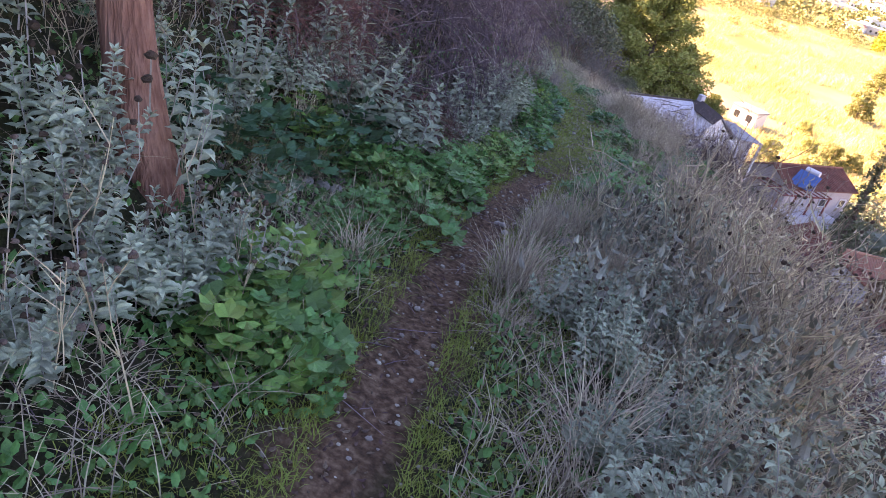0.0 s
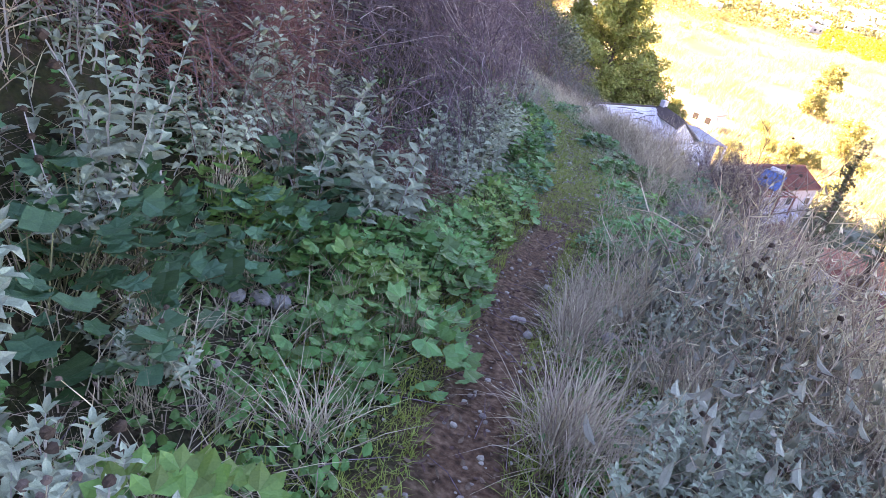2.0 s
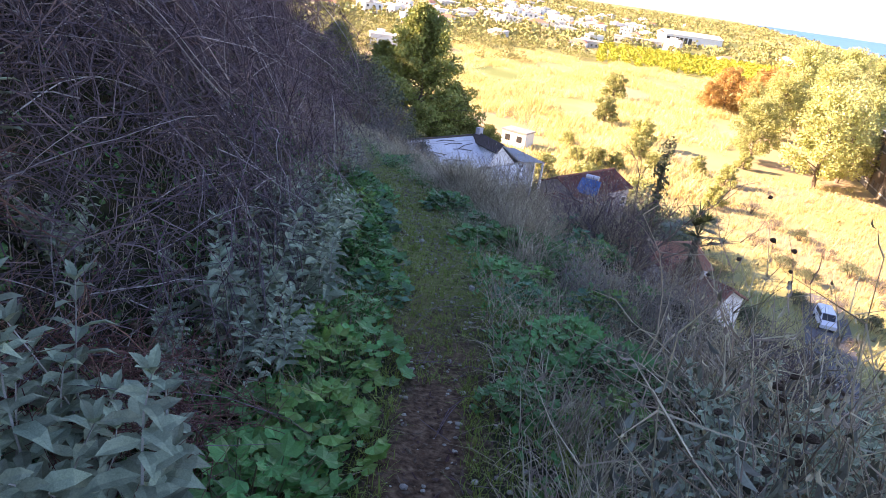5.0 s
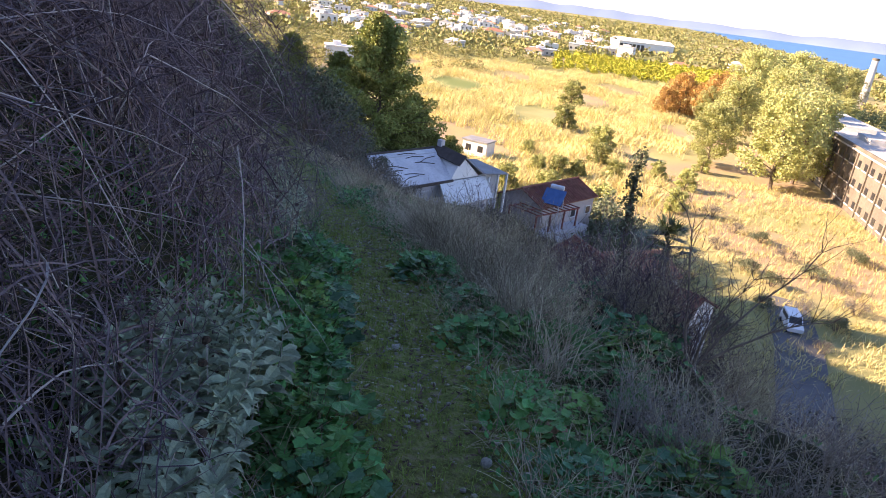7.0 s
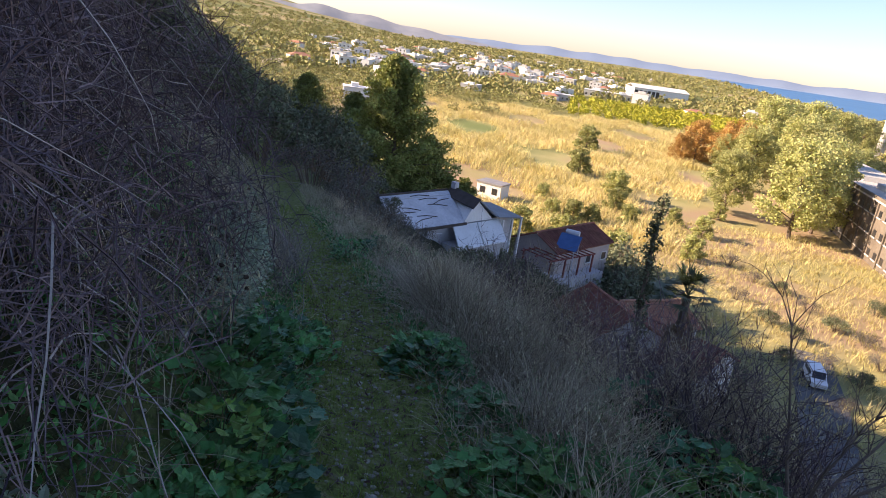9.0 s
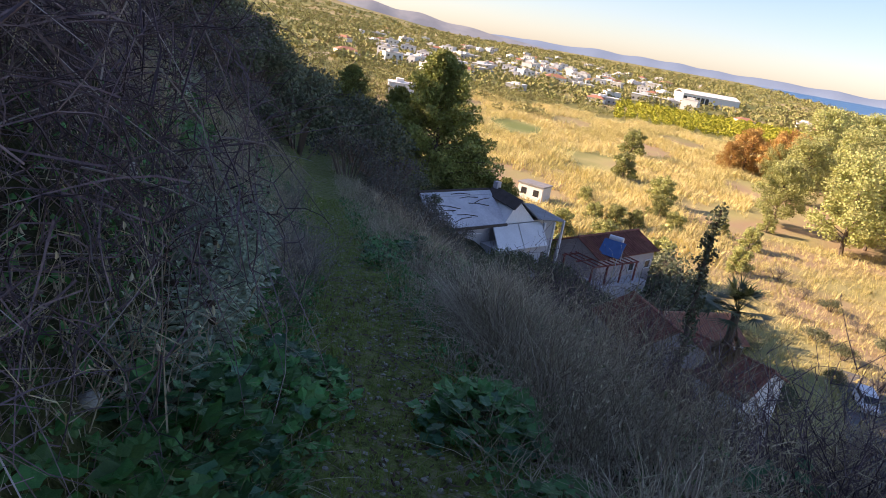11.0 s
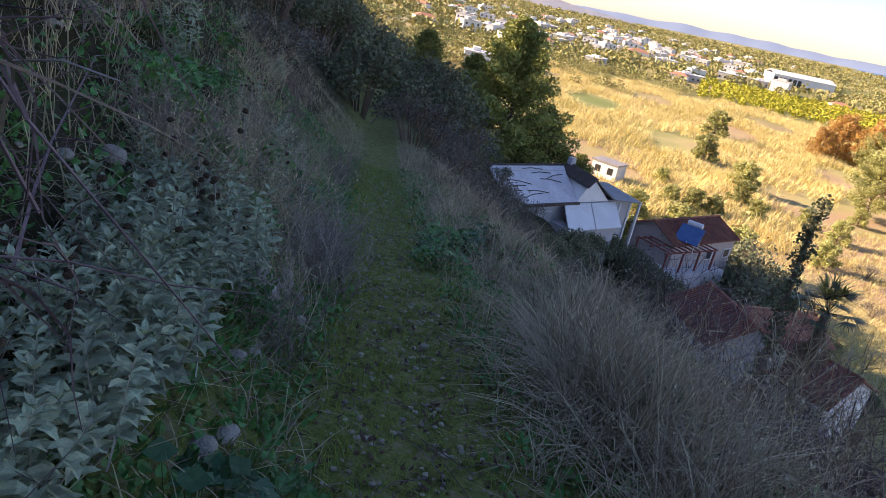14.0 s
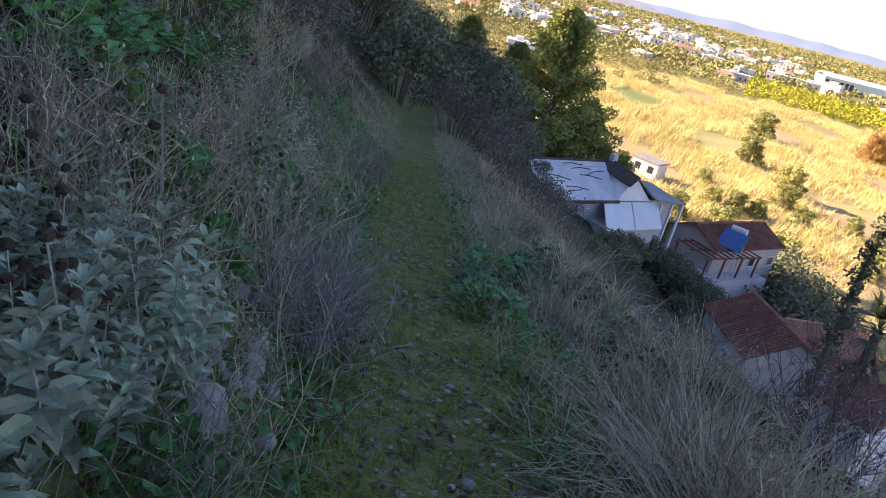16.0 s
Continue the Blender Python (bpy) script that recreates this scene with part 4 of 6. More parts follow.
red = thicket(505, 0.5, 0.6, 0.62, 700, "low tangle of red-brown dead twigs on the bank", mats=(M_CANERED, M_CANE, M_CANERED), name="twig_tangle")
red.matrix_basis = Matrix.Translation(spot(-2.15, 4.45, -0.1))
for x, y, s in ((-2.4, 4.9, 1.0), (-1.5, 5.2, 0.8), (-2.6, 3.9, 0.9)):
    c = copy_thing(red, Matrix.Identity(4))
    c.matrix_basis = Matrix.Translation(spot(x, y, -0.1)) @ Matrix.Rotation(x * 7, 4, "Z") @ Matrix.Scale(s, 4)


# ---- tree trunk beside the start of the path ----
def big_tree(x, y):
    rng = random.Random(31)
    ob = thing("pine_tree", "tall tree with a bare reddish-brown fissured trunk on the bank", "tree")
    ob.location = spot(x, y)
    hp = Heap()
    seg, n = 28, 60
    H = 8.5
    for j in range(n + 1):
        z = -0.25 + H * j / n
        r = 0.108 * (1 - 0.028 * z) + 0.05 * math.exp(-max(z, 0) * 4.5)
        for k in range(seg):
            a = 2 * math.pi * k / seg
            ridge = 0.5 + 0.5 * math.sin(a * 9 + 1.6 * noise.noise((math.cos(a) * 2, math.sin(a) * 2, z * 0.9)) * 3)
            rr = r * (1 - 0.05 * ridge ** 3) + 0.006 * noise.noise((math.cos(a) * 5, math.sin(a) * 5, z * 3))
            hp.v.append(Vector((rr * math.cos(a) - 0.2 * z + 0.02 * math.sin(z * 1.2), rr * math.sin(a), z)))
    for j in range(n):
        for k in range(seg):
            p, q = j * seg + k, j * seg + (k + 1) % seg
            hp.f.append((p, q, q + seg, p + seg))
    part("trunk", hp, M_BARK, ob, soft=True)
    br, nd = Heap(), Heap()
    for k in range(46):
        z = rng.uniform(5.2, 8.4)
        a = rng.uniform(0, 6.28)
        pts = arch(br, (-0.2 * z, 0, z), (math.cos(a), math.sin(a), 0.35), rng.uniform(0.8, 2.3), 0.15, rng, 0.03, 5, 0.12, 5)
        for q in pts[2:]:
            for _ in range(26):
                d = around(rng, rng.uniform(0.2, 1.9))
                nd.blade(q + around(rng, 1.5) * rng.uniform(0, 0.22), d, 0.22, 0.008, 0.15, 2)
    part("limb_cluster", br, M_BARK, ob)
    part("needle_mass", nd, M_LEAFD, ob)


big_tree(-1.33, 2.25)


# ---- stones ----
def stone(x, y, r, mat, label, rng):
    ob = thing("stone", label, "stone", "loose stones")
    hp = Heap()
    hp.lump((0, 0, r * 0.35), r * rng.uniform(0.9, 1.3), r * rng.uniform(0.8, 1.1), r * rng.uniform(0.6, 0.8), rng, 6, 10, 0.09)
    me = hp.mesh("stone", mat, True)
    bpy.data.objects.remove(ob)
    ob = tagged(new("stone", me), label, "stone", "loose stones")
    ob.matrix_basis = Matrix.Translation(spot(x, y)) @ Matrix.Rotation(rng.uniform(0, 6), 4, "Z")


for _k in range(46):
    yy = prng.uniform(12.2, 13.6)
    stone(float(path_x(yy)) - 0.62 - abs(prng.gauss(0, 0.28)), yy, prng.uniform(0.022, 0.06), M_STONE, "grey rounded stone in a heap beside the path", prng)
for _k in range(60):
    yy = prng.uniform(9.5, 17)
    stone(float(path_x(yy)) - 0.5 - abs(prng.gauss(0, 0.7)), yy, prng.uniform(0.018, 0.05), M_STONE, "grey rounded stone lying on the soil", prng)
for places in (STONES, STONES_START, STONES_MID):
    for x, y, r in places:
        stone(x, y, r * 0.62, M_STONE, "grey rounded stone lying on the soil", prng)
hp = Heap()
hp.lump((0, 0, 0.04), 0.075, 0.055, 0.06, random.Random(4), 5, 8, 0.16)
lump = tagged(new("stone", hp.mesh("stone", M_TERRA)), "orange-brown angular stone beside the path", "stone", "loose stones")
lump.location = spot(BRICK[0][0], BRICK[0][1])


# ---- litter, pebbles and short grass ----
def strew(name, label, category, mat, n, seed, make):
    rng = random.Random(seed)
    hp = Heap()
    for _ in range(n):
        make(hp, rng)
    tagged(new(name, hp.mesh(name, mat)), label, category, kind="stuff")


def on_path(rng, half, y0, y1):
    y = rng.uniform(y0, y1)
    return float(path_x(y)) + rng.gauss(0, half), y


def pebble(hp, rng):
    x, y = on_path(rng, 0.2 if rng.random() < 0.75 else 0.7, 0.2 if rng.random() < 0.4 else 8.5, 19)
    r = rng.choice((0.005, 0.007, 0.009, 0.012, 0.018)) * rng.uniform(0.7, 1.2) * (0.75 if y > 8 else 0.8)
    hp.lump(spot(x, y, r * 0.25), r * 1.2, r, r * 0.7, rng, 3, 5, 0.2)


strew("pebbles", "pale pebbles strewn over the path", "pebbles", M_PEBBLE, 4200, 61, pebble)


def flake(hp, rng):
    x, y = on_path(rng, 0.5, 0.2, 14)
    d = around(rng, rng.uniform(1.2, 1.7))
    hp.leaf(spot(x, y, 0.006), d, d.cross(Vector((rng.gauss(0, 0.3), rng.gauss(0, 0.3), 1))), rng.uniform(0.015, 0.05), rng.uniform(0.008, 0.02), 0.2, 0.2)


strew("leaf_litter", "brown dead leaves on the soil", "litter", M_LITTER, 5200, 62, flake)


def stick(hp, rng):
    x, y = on_path(rng, 0.9, 0.0, 17)
    a = rng.uniform(0, 6.28)
    L = rng.uniform(0.06, 0.4)
    p = spot(x, y, 0.008)
    q = spot(x + L * math.cos(a), y + L * math.sin(a), 0.02)
    hp.tube([p, p.lerp(q, 0.5) + Vector((rng.gauss(0, 0.012), rng.gauss(0, 0.012), 0.012)), q], [0.0022, 0.002, 0.001])


strew("dead_twigs", "thin dead twigs and stems on the ground", "twig_tangle", M_CANE, 700, 63, stick)


def short_grass(hp, rng):
    y = rng.uniform(4.5, 20) if rng.random() < 0.72 else rng.uniform(0.3, 4.5)
    d = rng.gauss(0, 0.22) + rng.choice((-0.42, 0.42, -0.15))
    if y < 6.5:
        d = rng.choice((-1, 1)) * (0.17 + 0.6 * rng.random() ** 1.4)
    x = float(path_x(y)) + d
    for _ in range(5):
        hp.blade(spot(x + rng.gauss(0, 0.02), y + rng.gauss(0, 0.02), -0.004), around(rng, abs(rng.gauss(0, 0.6))), rng.uniform(0.03, 0.1), 0.004, rng.uniform(0.1, 0.7), 2)


strew("short_grass", "short green turf along the path", "grass", M_GRASS, 14000, 64, short_grass)


def dry_grass(hp, rng):
    y = rng.uniform(0, 24)
    s = rng.choice((-1, 1))
    d = s * (0.36 + abs(rng.gauss(0, 1.1 if s > 0 else 1.9)))
    x = float(path_x(y)) + d
    for _ in range(5):
        hp.blade(spot(x + rng.gauss(0, 0.03), y + rng.gauss(0, 0.03), -0.004), around(rng, abs(rng.gauss(0, 0.8))), rng.uniform(0.08, 0.34), 0.005, rng.uniform(0.2, 1.0), 3)


strew("dry_grass", "thin dry grass over the bank", "grass", M_GREYSTRAW, 11000, 65, dry_grass)


def small_leaf(hp, rng):
    y = rng.uniform(0.5, 20)
    d = rng.choice((-1, -1, 1)) * (0.34 + abs(rng.gauss(0, 0.9)))
    x = float(path_x(y)) + d
    for _ in range(4):
        w = around(rng, rng.uniform(0.6, 1.5))
        hp.leaf(spot(x + rng.gauss(0, 0.03), y + rng.gauss(0, 0.03), rng.uniform(0.01, 0.05)), w, w.cross(Vector((0.1, 0, 1))), rng.uniform(0.025, 0.055), rng.uniform(0.018, 0.035), 0.1, 0.2)


strew("ground_cover", "small green ground-cover leaves", "ground cover", M_LEAF, 9000, 66, small_leaf)

# ---- the valley: materials ----
M_ROOFW = material("whitewashed_roof", (0.42, 0.42, 0.45), (0.66, 0.66, 0.68), 0.8, 0.6, 0.3, 0.2, fine=5)
M_PLASTER = material("grey_plaster", (0.4, 0.39, 0.4), (0.55, 0.53, 0.53), 0.9, 0.5, 0.3, 0.2, fine=6)
M_PINK = material("pinkish_render", (0.42, 0.35, 0.32), (0.56, 0.47, 0.43), 0.9, 0.5, 0.3, 0.2, fine=6)
M_WHITE = material("white_plaster", (0.66, 0.65, 0.63), (0.8, 0.79, 0.77), 0.85, 0.5, 0.2, 0.2, fine=6)
M_TILE = material("clay_tile", (0.17, 0.07, 0.052), (0.33, 0.14, 0.1), 0.85, 1.5, 0.4, 0.15, fine=9, vary=0.15)
M_TILEO = material("orange_tile", (0.36, 0.16, 0.1), (0.48, 0.25, 0.17), 0.85, 1.5, 0.4, 0.15, fine=9, vary=0.15)
M_GREYROOF = material("grey_sheet_roof", (0.2, 0.2, 0.21), (0.3, 0.3, 0.31), 0.7, 0.8, 0.2, 0.3, fine=8)
M_BROWN = material("rusted_ridge", (0.055, 0.045, 0.04), (0.1, 0.08, 0.07), 0.8, 2, 0.3, 0.2)
M_RUST = material("red_oxide_steel", (0.2, 0.05, 0.04), (0.3, 0.09, 0.07), 0.7, 3, 0.2, 0.3)
M_DARK = material("dark_opening", (0.02, 0.02, 0.022), (0.045, 0.045, 0.05), 0.3, 3, 0.0, 0.5)
M_PANEL = material("solar_glass", (0.045, 0.11, 0.26), (0.07, 0.16, 0.34), 0.6, 2, 0.0, 0.15)
M_STEEL = material("pale_metal", (0.55, 0.56, 0.58), (0.7, 0.7, 0.72), 0.45, 3, 0.1, 0.5)
M_CONC = material("weathered_concrete", (0.12, 0.1, 0.08), (0.21, 0.18, 0.145), 0.9, 0.25, 0.4, 0.15, fine=3)
M_CONCP = material("pale_concrete", (0.42, 0.4, 0.37), (0.6, 0.58, 0.54), 0.9, 0.2, 0.3, 0.15, fine=3)
M_CARW = material("white_car_paint", (0.72, 0.73, 0.75), (0.78, 0.79, 0.8), 0.25, 2, 0.0, 0.5)
M_TYRE = material("tyre", (0.015, 0.015, 0.015), (0.03, 0.03, 0.03), 0.9, 8, 0.2)
M_ROAD = material("asphalt", (0.1, 0.1, 0.105), (0.17, 0.165, 0.16), 0.9, 0.8, 0.3, 0.2, fine=12)
M_TRACK = material("dirt_road", (0.42, 0.34, 0.24), (0.56, 0.48, 0.36), 0.95, 0.1, 0.2, 0.1, fine=2)
M_REED = material("dry_reed", (0.47, 0.41, 0.15), (0.76, 0.64, 0.31), 0.85, 0.05, 0.0, 0.15, fine=0.8, vary=0.3, trans=0.15)
M_CITRUS = material("citrus_crown", (0.26, 0.27, 0.02), (0.45, 0.42, 0.05), 0.7, 0.2, 0.4, 0.2, fine=2.5, vary=0.3)
M_OLIVE = material("olive_crown", (0.24, 0.24, 0.08), (0.44, 0.4, 0.17), 0.8, 0.1, 0.5, 0.15, fine=1.2, vary=0.5)
M_GUM = material("gum_leaf", (0.3, 0.31, 0.1), (0.48, 0.48, 0.19), 0.6, 0.6, 0.0, 0.3, vary=0.45, trans=0.2)
M_RUSSET = material("russet_leaf", (0.42, 0.24, 0.07), (0.6, 0.37, 0.13), 0.7, 0.6, 0.0, 0.2, vary=0.35, trans=0.2)
M_PINE = material("pine_needle", (0.16, 0.2, 0.05), (0.34, 0.35, 0.1), 0.6, 1.0, 0.0, 0.3, vary=0.4, trans=0.15)
M_SHRUB = material("shrub_leaf", (0.085, 0.105, 0.055), (0.2, 0.215, 0.125), 0.7, 1.5, 0.0, 0.25, vary=0.45, trans=0.12)
M_SHRUBG = material("grey_shrub_leaf", (0.11, 0.105, 0.09), (0.2, 0.19, 0.165), 0.85, 1.5, 0.0, 0.15, vary=0.4, trans=0.1)
M_WOOD = material("grey_wood", (0.12, 0.09, 0.07), (0.22, 0.17, 0.13), 0.9, 3, 0.3, 0.15)
M_PALM = material("palm_leaf", (0.045, 0.075, 0.035), (0.1, 0.13, 0.06), 0.5, 1.0, 0.0, 0.3, vary=0.3, trans=0.15)
M_PALMD = material("dead_palm_leaf", (0.15, 0.1, 0.06), (0.26, 0.18, 0.11), 0.85, 1.0, 0.0, 0.15, vary=0.3)
# air haze over hills and mountains is mixed into these two colours
M_HILL = material("haze_tinted_hill", (0.2, 0.23, 0.27), (0.3, 0.32, 0.35), 1.0, 0.002, 0.0, 0.0, fine=0.02)
M_MOUNT = material("haze_tinted_mountain", (0.2, 0.27, 0.38), (0.23, 0.3, 0.41), 1.0, 0.001, 0.0, 0.0, fine=0.01)
M_SEA = material("sea_water", (0.02, 0.11, 0.27), (0.035, 0.15, 0.33), 0.35, 0.003, 0.2, 0.4, fine=0.05)


# ---- trees and shrubs ----
def chips(hp, rng, c, r, n, size, flat=1.0):
    """Small leaves through a clump."""
    for _ in range(n):
        d = around(rng, math.acos(rng.uniform(-1, 1)))
        q = Vector(c) + Vector((d.x, d.y, d.z * flat)) * r * rng.uniform(0.45, 1.0)
        w, s = around(rng, math.acos(rng.uniform(-0.4, 1))), around(rng, math.acos(rng.uniform(-1, 1)))
        s = (s - w * s.dot(w)).normalized() * size * rng.uniform(0.3, 0.55)
        w = w * size * rng.uniform(0.6, 1.2)
        i = len(hp.v)
        hp.v += [q, q + w * 0.5 + s, q + w, q + w * 0.5 - s]
        hp.f.append((i, i + 1, i + 2, i + 3))


def crown_tree(seed, h, r, mat, name, label, leaf=0.35, clumps=26, per=90, trunk_r=0.22, low=0.3, cone=False, category="tree", group=""):
    """Tapered trunk, limbs and a ragged crown of leaf clumps."""
    rng = random.Random(seed)
    ob = thing(name, label, category, group)
    wd, lf = Heap(), Heap()
    top = Vector((rng.gauss(0, r * 0.08), rng.gauss(0, r * 0.08), h * 0.92))
    trunk = [Vector((0, 0, -0.4)).lerp(top, t) + Vector((rng.gauss(0, r * 0.03), rng.gauss(0, r * 0.03), 0)) * (t > 0) for t in (0, 0.2, 0.4, 0.6, 0.8, 1.0)]
    wd.tube(trunk, [trunk_r * (1.15 - t) for t in (0, 0.2, 0.4, 0.6, 0.8, 1.0)], 7)
    for k in range(clumps):
        t = low + (1 - low) * (k + rng.random()) / clumps
        a = k * 2.4 + rng.uniform(-0.5, 0.5)
        reach = r * ((1.05 - t) ** 0.8 * 1.15 * (1.0 if t > 0.2 else 0.8) if cone else math.sqrt(max(0.05, 1 - ((t - low - 0.32 * (1 - low)) / (0.72 * (1 - low))) ** 2))) * rng.uniform(0.55, 1.05)
        foot = Vector((0, 0, 0)).lerp(top, max(0.1, t - 0.12))
        tip = Vector((reach * math.cos(a), reach * math.sin(a), h * t))
        wd.tube([foot, foot.lerp(tip, 0.5) + Vector((0, 0, h * 0.02)), tip], [trunk_r * 0.3, trunk_r * 0.2, trunk_r * 0.06], 4)
        cr = r * rng.uniform(0.2, 0.36)
        if cone:
            for f in (0.4, 0.62, 0.82, 0.98):
                chips(lf, rng, foot.lerp(tip, f), r * (0.08 + 0.1 * (1 - t)), per // 2, leaf, 0.6)
            continue
        chips(lf, rng, tip, cr, per, leaf, 0.75)
        chips(lf, rng, foot.lerp(tip, 0.6), cr * 0.8, per // 2, leaf, 0.75)
    part("trunk", wd, M_WOOD, ob)
    part("crown", lf, mat, ob)
    return ob


def shrub(seed, mat, label, n=13, leaf=0.07, per=110):
    """A rounded bush of twigs and small leaves, one unit high."""
    rng = random.Random(seed)
    ob = thing("bush", label, "bush", "bushes on the slope")
    wd, lf = Heap(), Heap()
    for k in range(n):
        a, rr = rng.uniform(0, 6.28), math.sqrt(rng.random()) * 0.6
        tip = Vector((rr * math.cos(a), rr * math.sin(a), 0.3 + 0.55 * (1 - rr) * rng.uniform(0.6, 1.15)))
        wd.tube([Vector((tip.x * 0.15, tip.y * 0.15, -0.1)), tip * 0.55 + Vector((0, 0, 0.05)), tip], [0.018, 0.011, 0.004])
        chips(lf, rng, tip - Vector((0, 0, 0.08)), rng.uniform(0.2, 0.32), per, leaf, 0.8)
        for _ in range(7):
            arch(wd, tip * 0.8, around(rng, rng.uniform(0, 1.2)), rng.uniform(0.2, 0.45), 0, rng, 0.004, 3, 0.2)
    part("branch_cluster", wd, M_WOOD, ob)
    part("foliage", lf, mat, ob)
    return ob


kinds("dark_bush", lambda i: shrub(600 + i, M_SHRUB, "dark green bush in shade on the slope", 14, 0.05, 190), 3)
kinds("grey_bush", lambda i: shrub(620 + i, M_SHRUBG, "grey half-bare bush on the slope", 12, 0.035, 110), 3)
brng = random.Random(77)


def bushes(name, n, x0, x1, y0, y1, lo, hi):
    for _ in range(n):
        y = brng.uniform(y0, y1)
        put(name, float(path_x(y)) + brng.uniform(x0, x1), y, brng.uniform(lo, hi), brng, -0.1, lean=0.15)


for x, y, s, kind in ((-6.3, 27, 2.2, "dark_bush"), (-5.2, 31, 2.6, "dark_bush"), (-7.2, 36, 3.0, "dark_bush"), (-9.8, 33, 2.8, "dark_bush"), (-8.6, 29, 2.2, "dark_bush"),
                      (-4.6, 35, 1.3, "dark_bush"), (-11, 40, 3.2, "dark_bush"), (-13, 47, 3.6, "dark_bush"),
                      (-4.2, 24.5, 1.6, "grey_bush"), (-3.6, 27.5, 1.8, "grey_bush"), (-8.0, 25, 2.0, "grey_bush"), (-9.5, 52, 3.6, "dark_bush"),
                      (-3.0, 23, 1.2, "grey_bush"), (-2.2, 20.5, 1.1, "grey_bush"), (-5.6, 20, 1.2, "grey_bush"), (-6.0, 18, 1.2, "grey_bush")):
    put(kind, x, y, s, brng, -0.15, lean=0.1)
bushes("dark_bush", 30, 4.5, 12, 26, 56, 0.5, 0.9)
bushes("grey_bush", 50, 3.4, 12, 9, 34, 0.7, 1.3)
bushes("dark_bush", 26, 5.5, 14, 14, 40, 0.8, 1.6)
bushes("grey_bush", 40, 8, 30, 20, 60, 1.2, 2.4)
bushes("dark_bush", 40, 10, 45, 25, 75, 1.4, 3.0)
bushes("dark_bush", 22, -14, -2.5, 22, 60, 1.8, 3.4)
bushes("grey_bush", 26, -9, -3, 12, 26, 0.8, 1.7)
bushes("dark_bush", 16, -10, -4, 8, 20, 0.8, 1.6)
bushes("dark_bush", 24, 20, 60, 70, 110, 1.6, 3.4)
for x, y, s in ((9.2, 66, 2.2), (10.6, 68.4, 1.9), (7.8, 69, 2.4), (8.4, 63.5, 2.0), (12.6, 70.0, 1.6), (8.6, 57.5, 2.2), (11.0, 54.0, 2.4), (13.8, 52.6, 2.2), (16.4, 50.5, 2.2), (9.4, 68.0, 3.3), (11.2, 68.8, 3.2), (13.0, 69.2, 3.0), (8.0, 70.5, 3.2), (14.8, 70.6, 2.8), (16.0, 71.5, 1.8), (20.0, 74.0, 2.4), (23.0, 68.0, 2.6), (12.5, 50.0, 2.2)):
    put("dark_bush" if s > 1.95 else "grey_bush", x, y, s, brng, -0.15, lean=0.1)
for x, y, s in ((0.4, 60.5, 0.7), (1.9, 62.6, 0.9), (3.4, 64.6, 2.3), (5.2, 67.5, 3.3), (7.0, 67.1, 3.6), (8.4, 66.7, 3.7), (9.8, 66.2, 3.6), (18.5, 76.8, 8.6), (20.2, 76.3, 9.2), (20.4, 88.6, 8.8), (22.7, 92.3, 9.4), (11.8, 67.7, 4.1)):
    put("grey_bush" if s < 1.5 else "dark_bush", x, y, s, brng, -0.15, lean=0.1)
for k, (x, y, s) in enumerate(((49.0, 111.0, 2.6), (51.7, 106.8, 2.4), (52.4, 99.2, 2.6), (53.0, 92.5, 2.8), (54.7, 88.7, 2.6), (44.9, 88.0, 2.4), (45.9, 81.2, 2.2), (47.1, 75.5, 2.4), (52.5, 81.1, 2.6), (43.3, 92.8, 2.6), (42.5, 100.8, 2.6), (40.5, 80.3, 2.2), (42.3, 69.5, 2.0), (64.0, 102.4, 3.0), (48.4, 119.2, 3.0))):
    put("dark_bush" if k % 2 else "grey_bush", x, y, s, brng, -0.15, lean=0.1)
bushes("dark_bush", 14, -40, -10, 60, 110, 2.5, 4.5)

pine = crown_tree(700, 14.4, 8.2, M_PINE, "pine_tree", "green pine, its top lit by the sun, behind the white-roofed house", 0.3, 84, 190, 0.2, 0.08, True)
pine.location = spot(-7.6, 79)
for x, y, s in ((-3.6, 83, 0.62), (-12.0, 82, 0.6), (1.0, 86, 0.5), (-0.5, 79.5, 0.42), (-16, 76, 0.5)):
    c = copy_thing(pine, Matrix.Identity(4))
    c.matrix_basis = Matrix.Translation(spot(x, y)) @ Matrix.Rotation(x, 4, "Z") @ Matrix.Scale(s, 4)
    tagged(c, "dark green pine in shade beside the white-roofed house", "tree")

gum = crown_tree(710, 20, 7.5, M_GUM, "gum_tree", "tall sunlit yellow-green gum tree on the plain", 0.5, 50, 190, 0.4, 0.18, group="gum trees")
gum.location = spot(71, 147)
for x, y, s in ((80, 156, 1.0), (64, 166, 0.72), (88, 176, 1.0), (97, 196, 1.05), (84, 205, 0.9), (108, 228, 1.1), (112, 262, 1.25), (128, 285, 1.2), (146, 300, 1.25), (166, 315, 1.1), (104, 205, 0.7), (185, 330, 1.0), (132, 235, 0.7), (90, 240, 0.6)):
    c = copy_thing(gum, Matrix.Identity(4))
    c.matrix_basis = Matrix.Translation(spot(x, y)) @ Matrix.Rotation(x * 1.3, 4, "Z") @ Matrix.Scale(s, 4)
rus = crown_tree(720, 14, 6, M_RUSSET, "russet_tree", "tree with orange-brown autumn leaves on the plain", 0.5, 34, 170, 0.3, 0.1, group="autumn trees")
rus.location = spot(91, 243)
for x, y, s in ((84, 252, 1.05), (98, 252, 1.15), (77, 246, 0.7), (104, 262, 1.05)):
    c = copy_thing(rus, Matrix.Identity(4))
    c.matrix_basis = Matrix.Translation(spot(x, y)) @ Matrix.Rotation(x, 4, "Z") @ Matrix.Scale(s, 4)
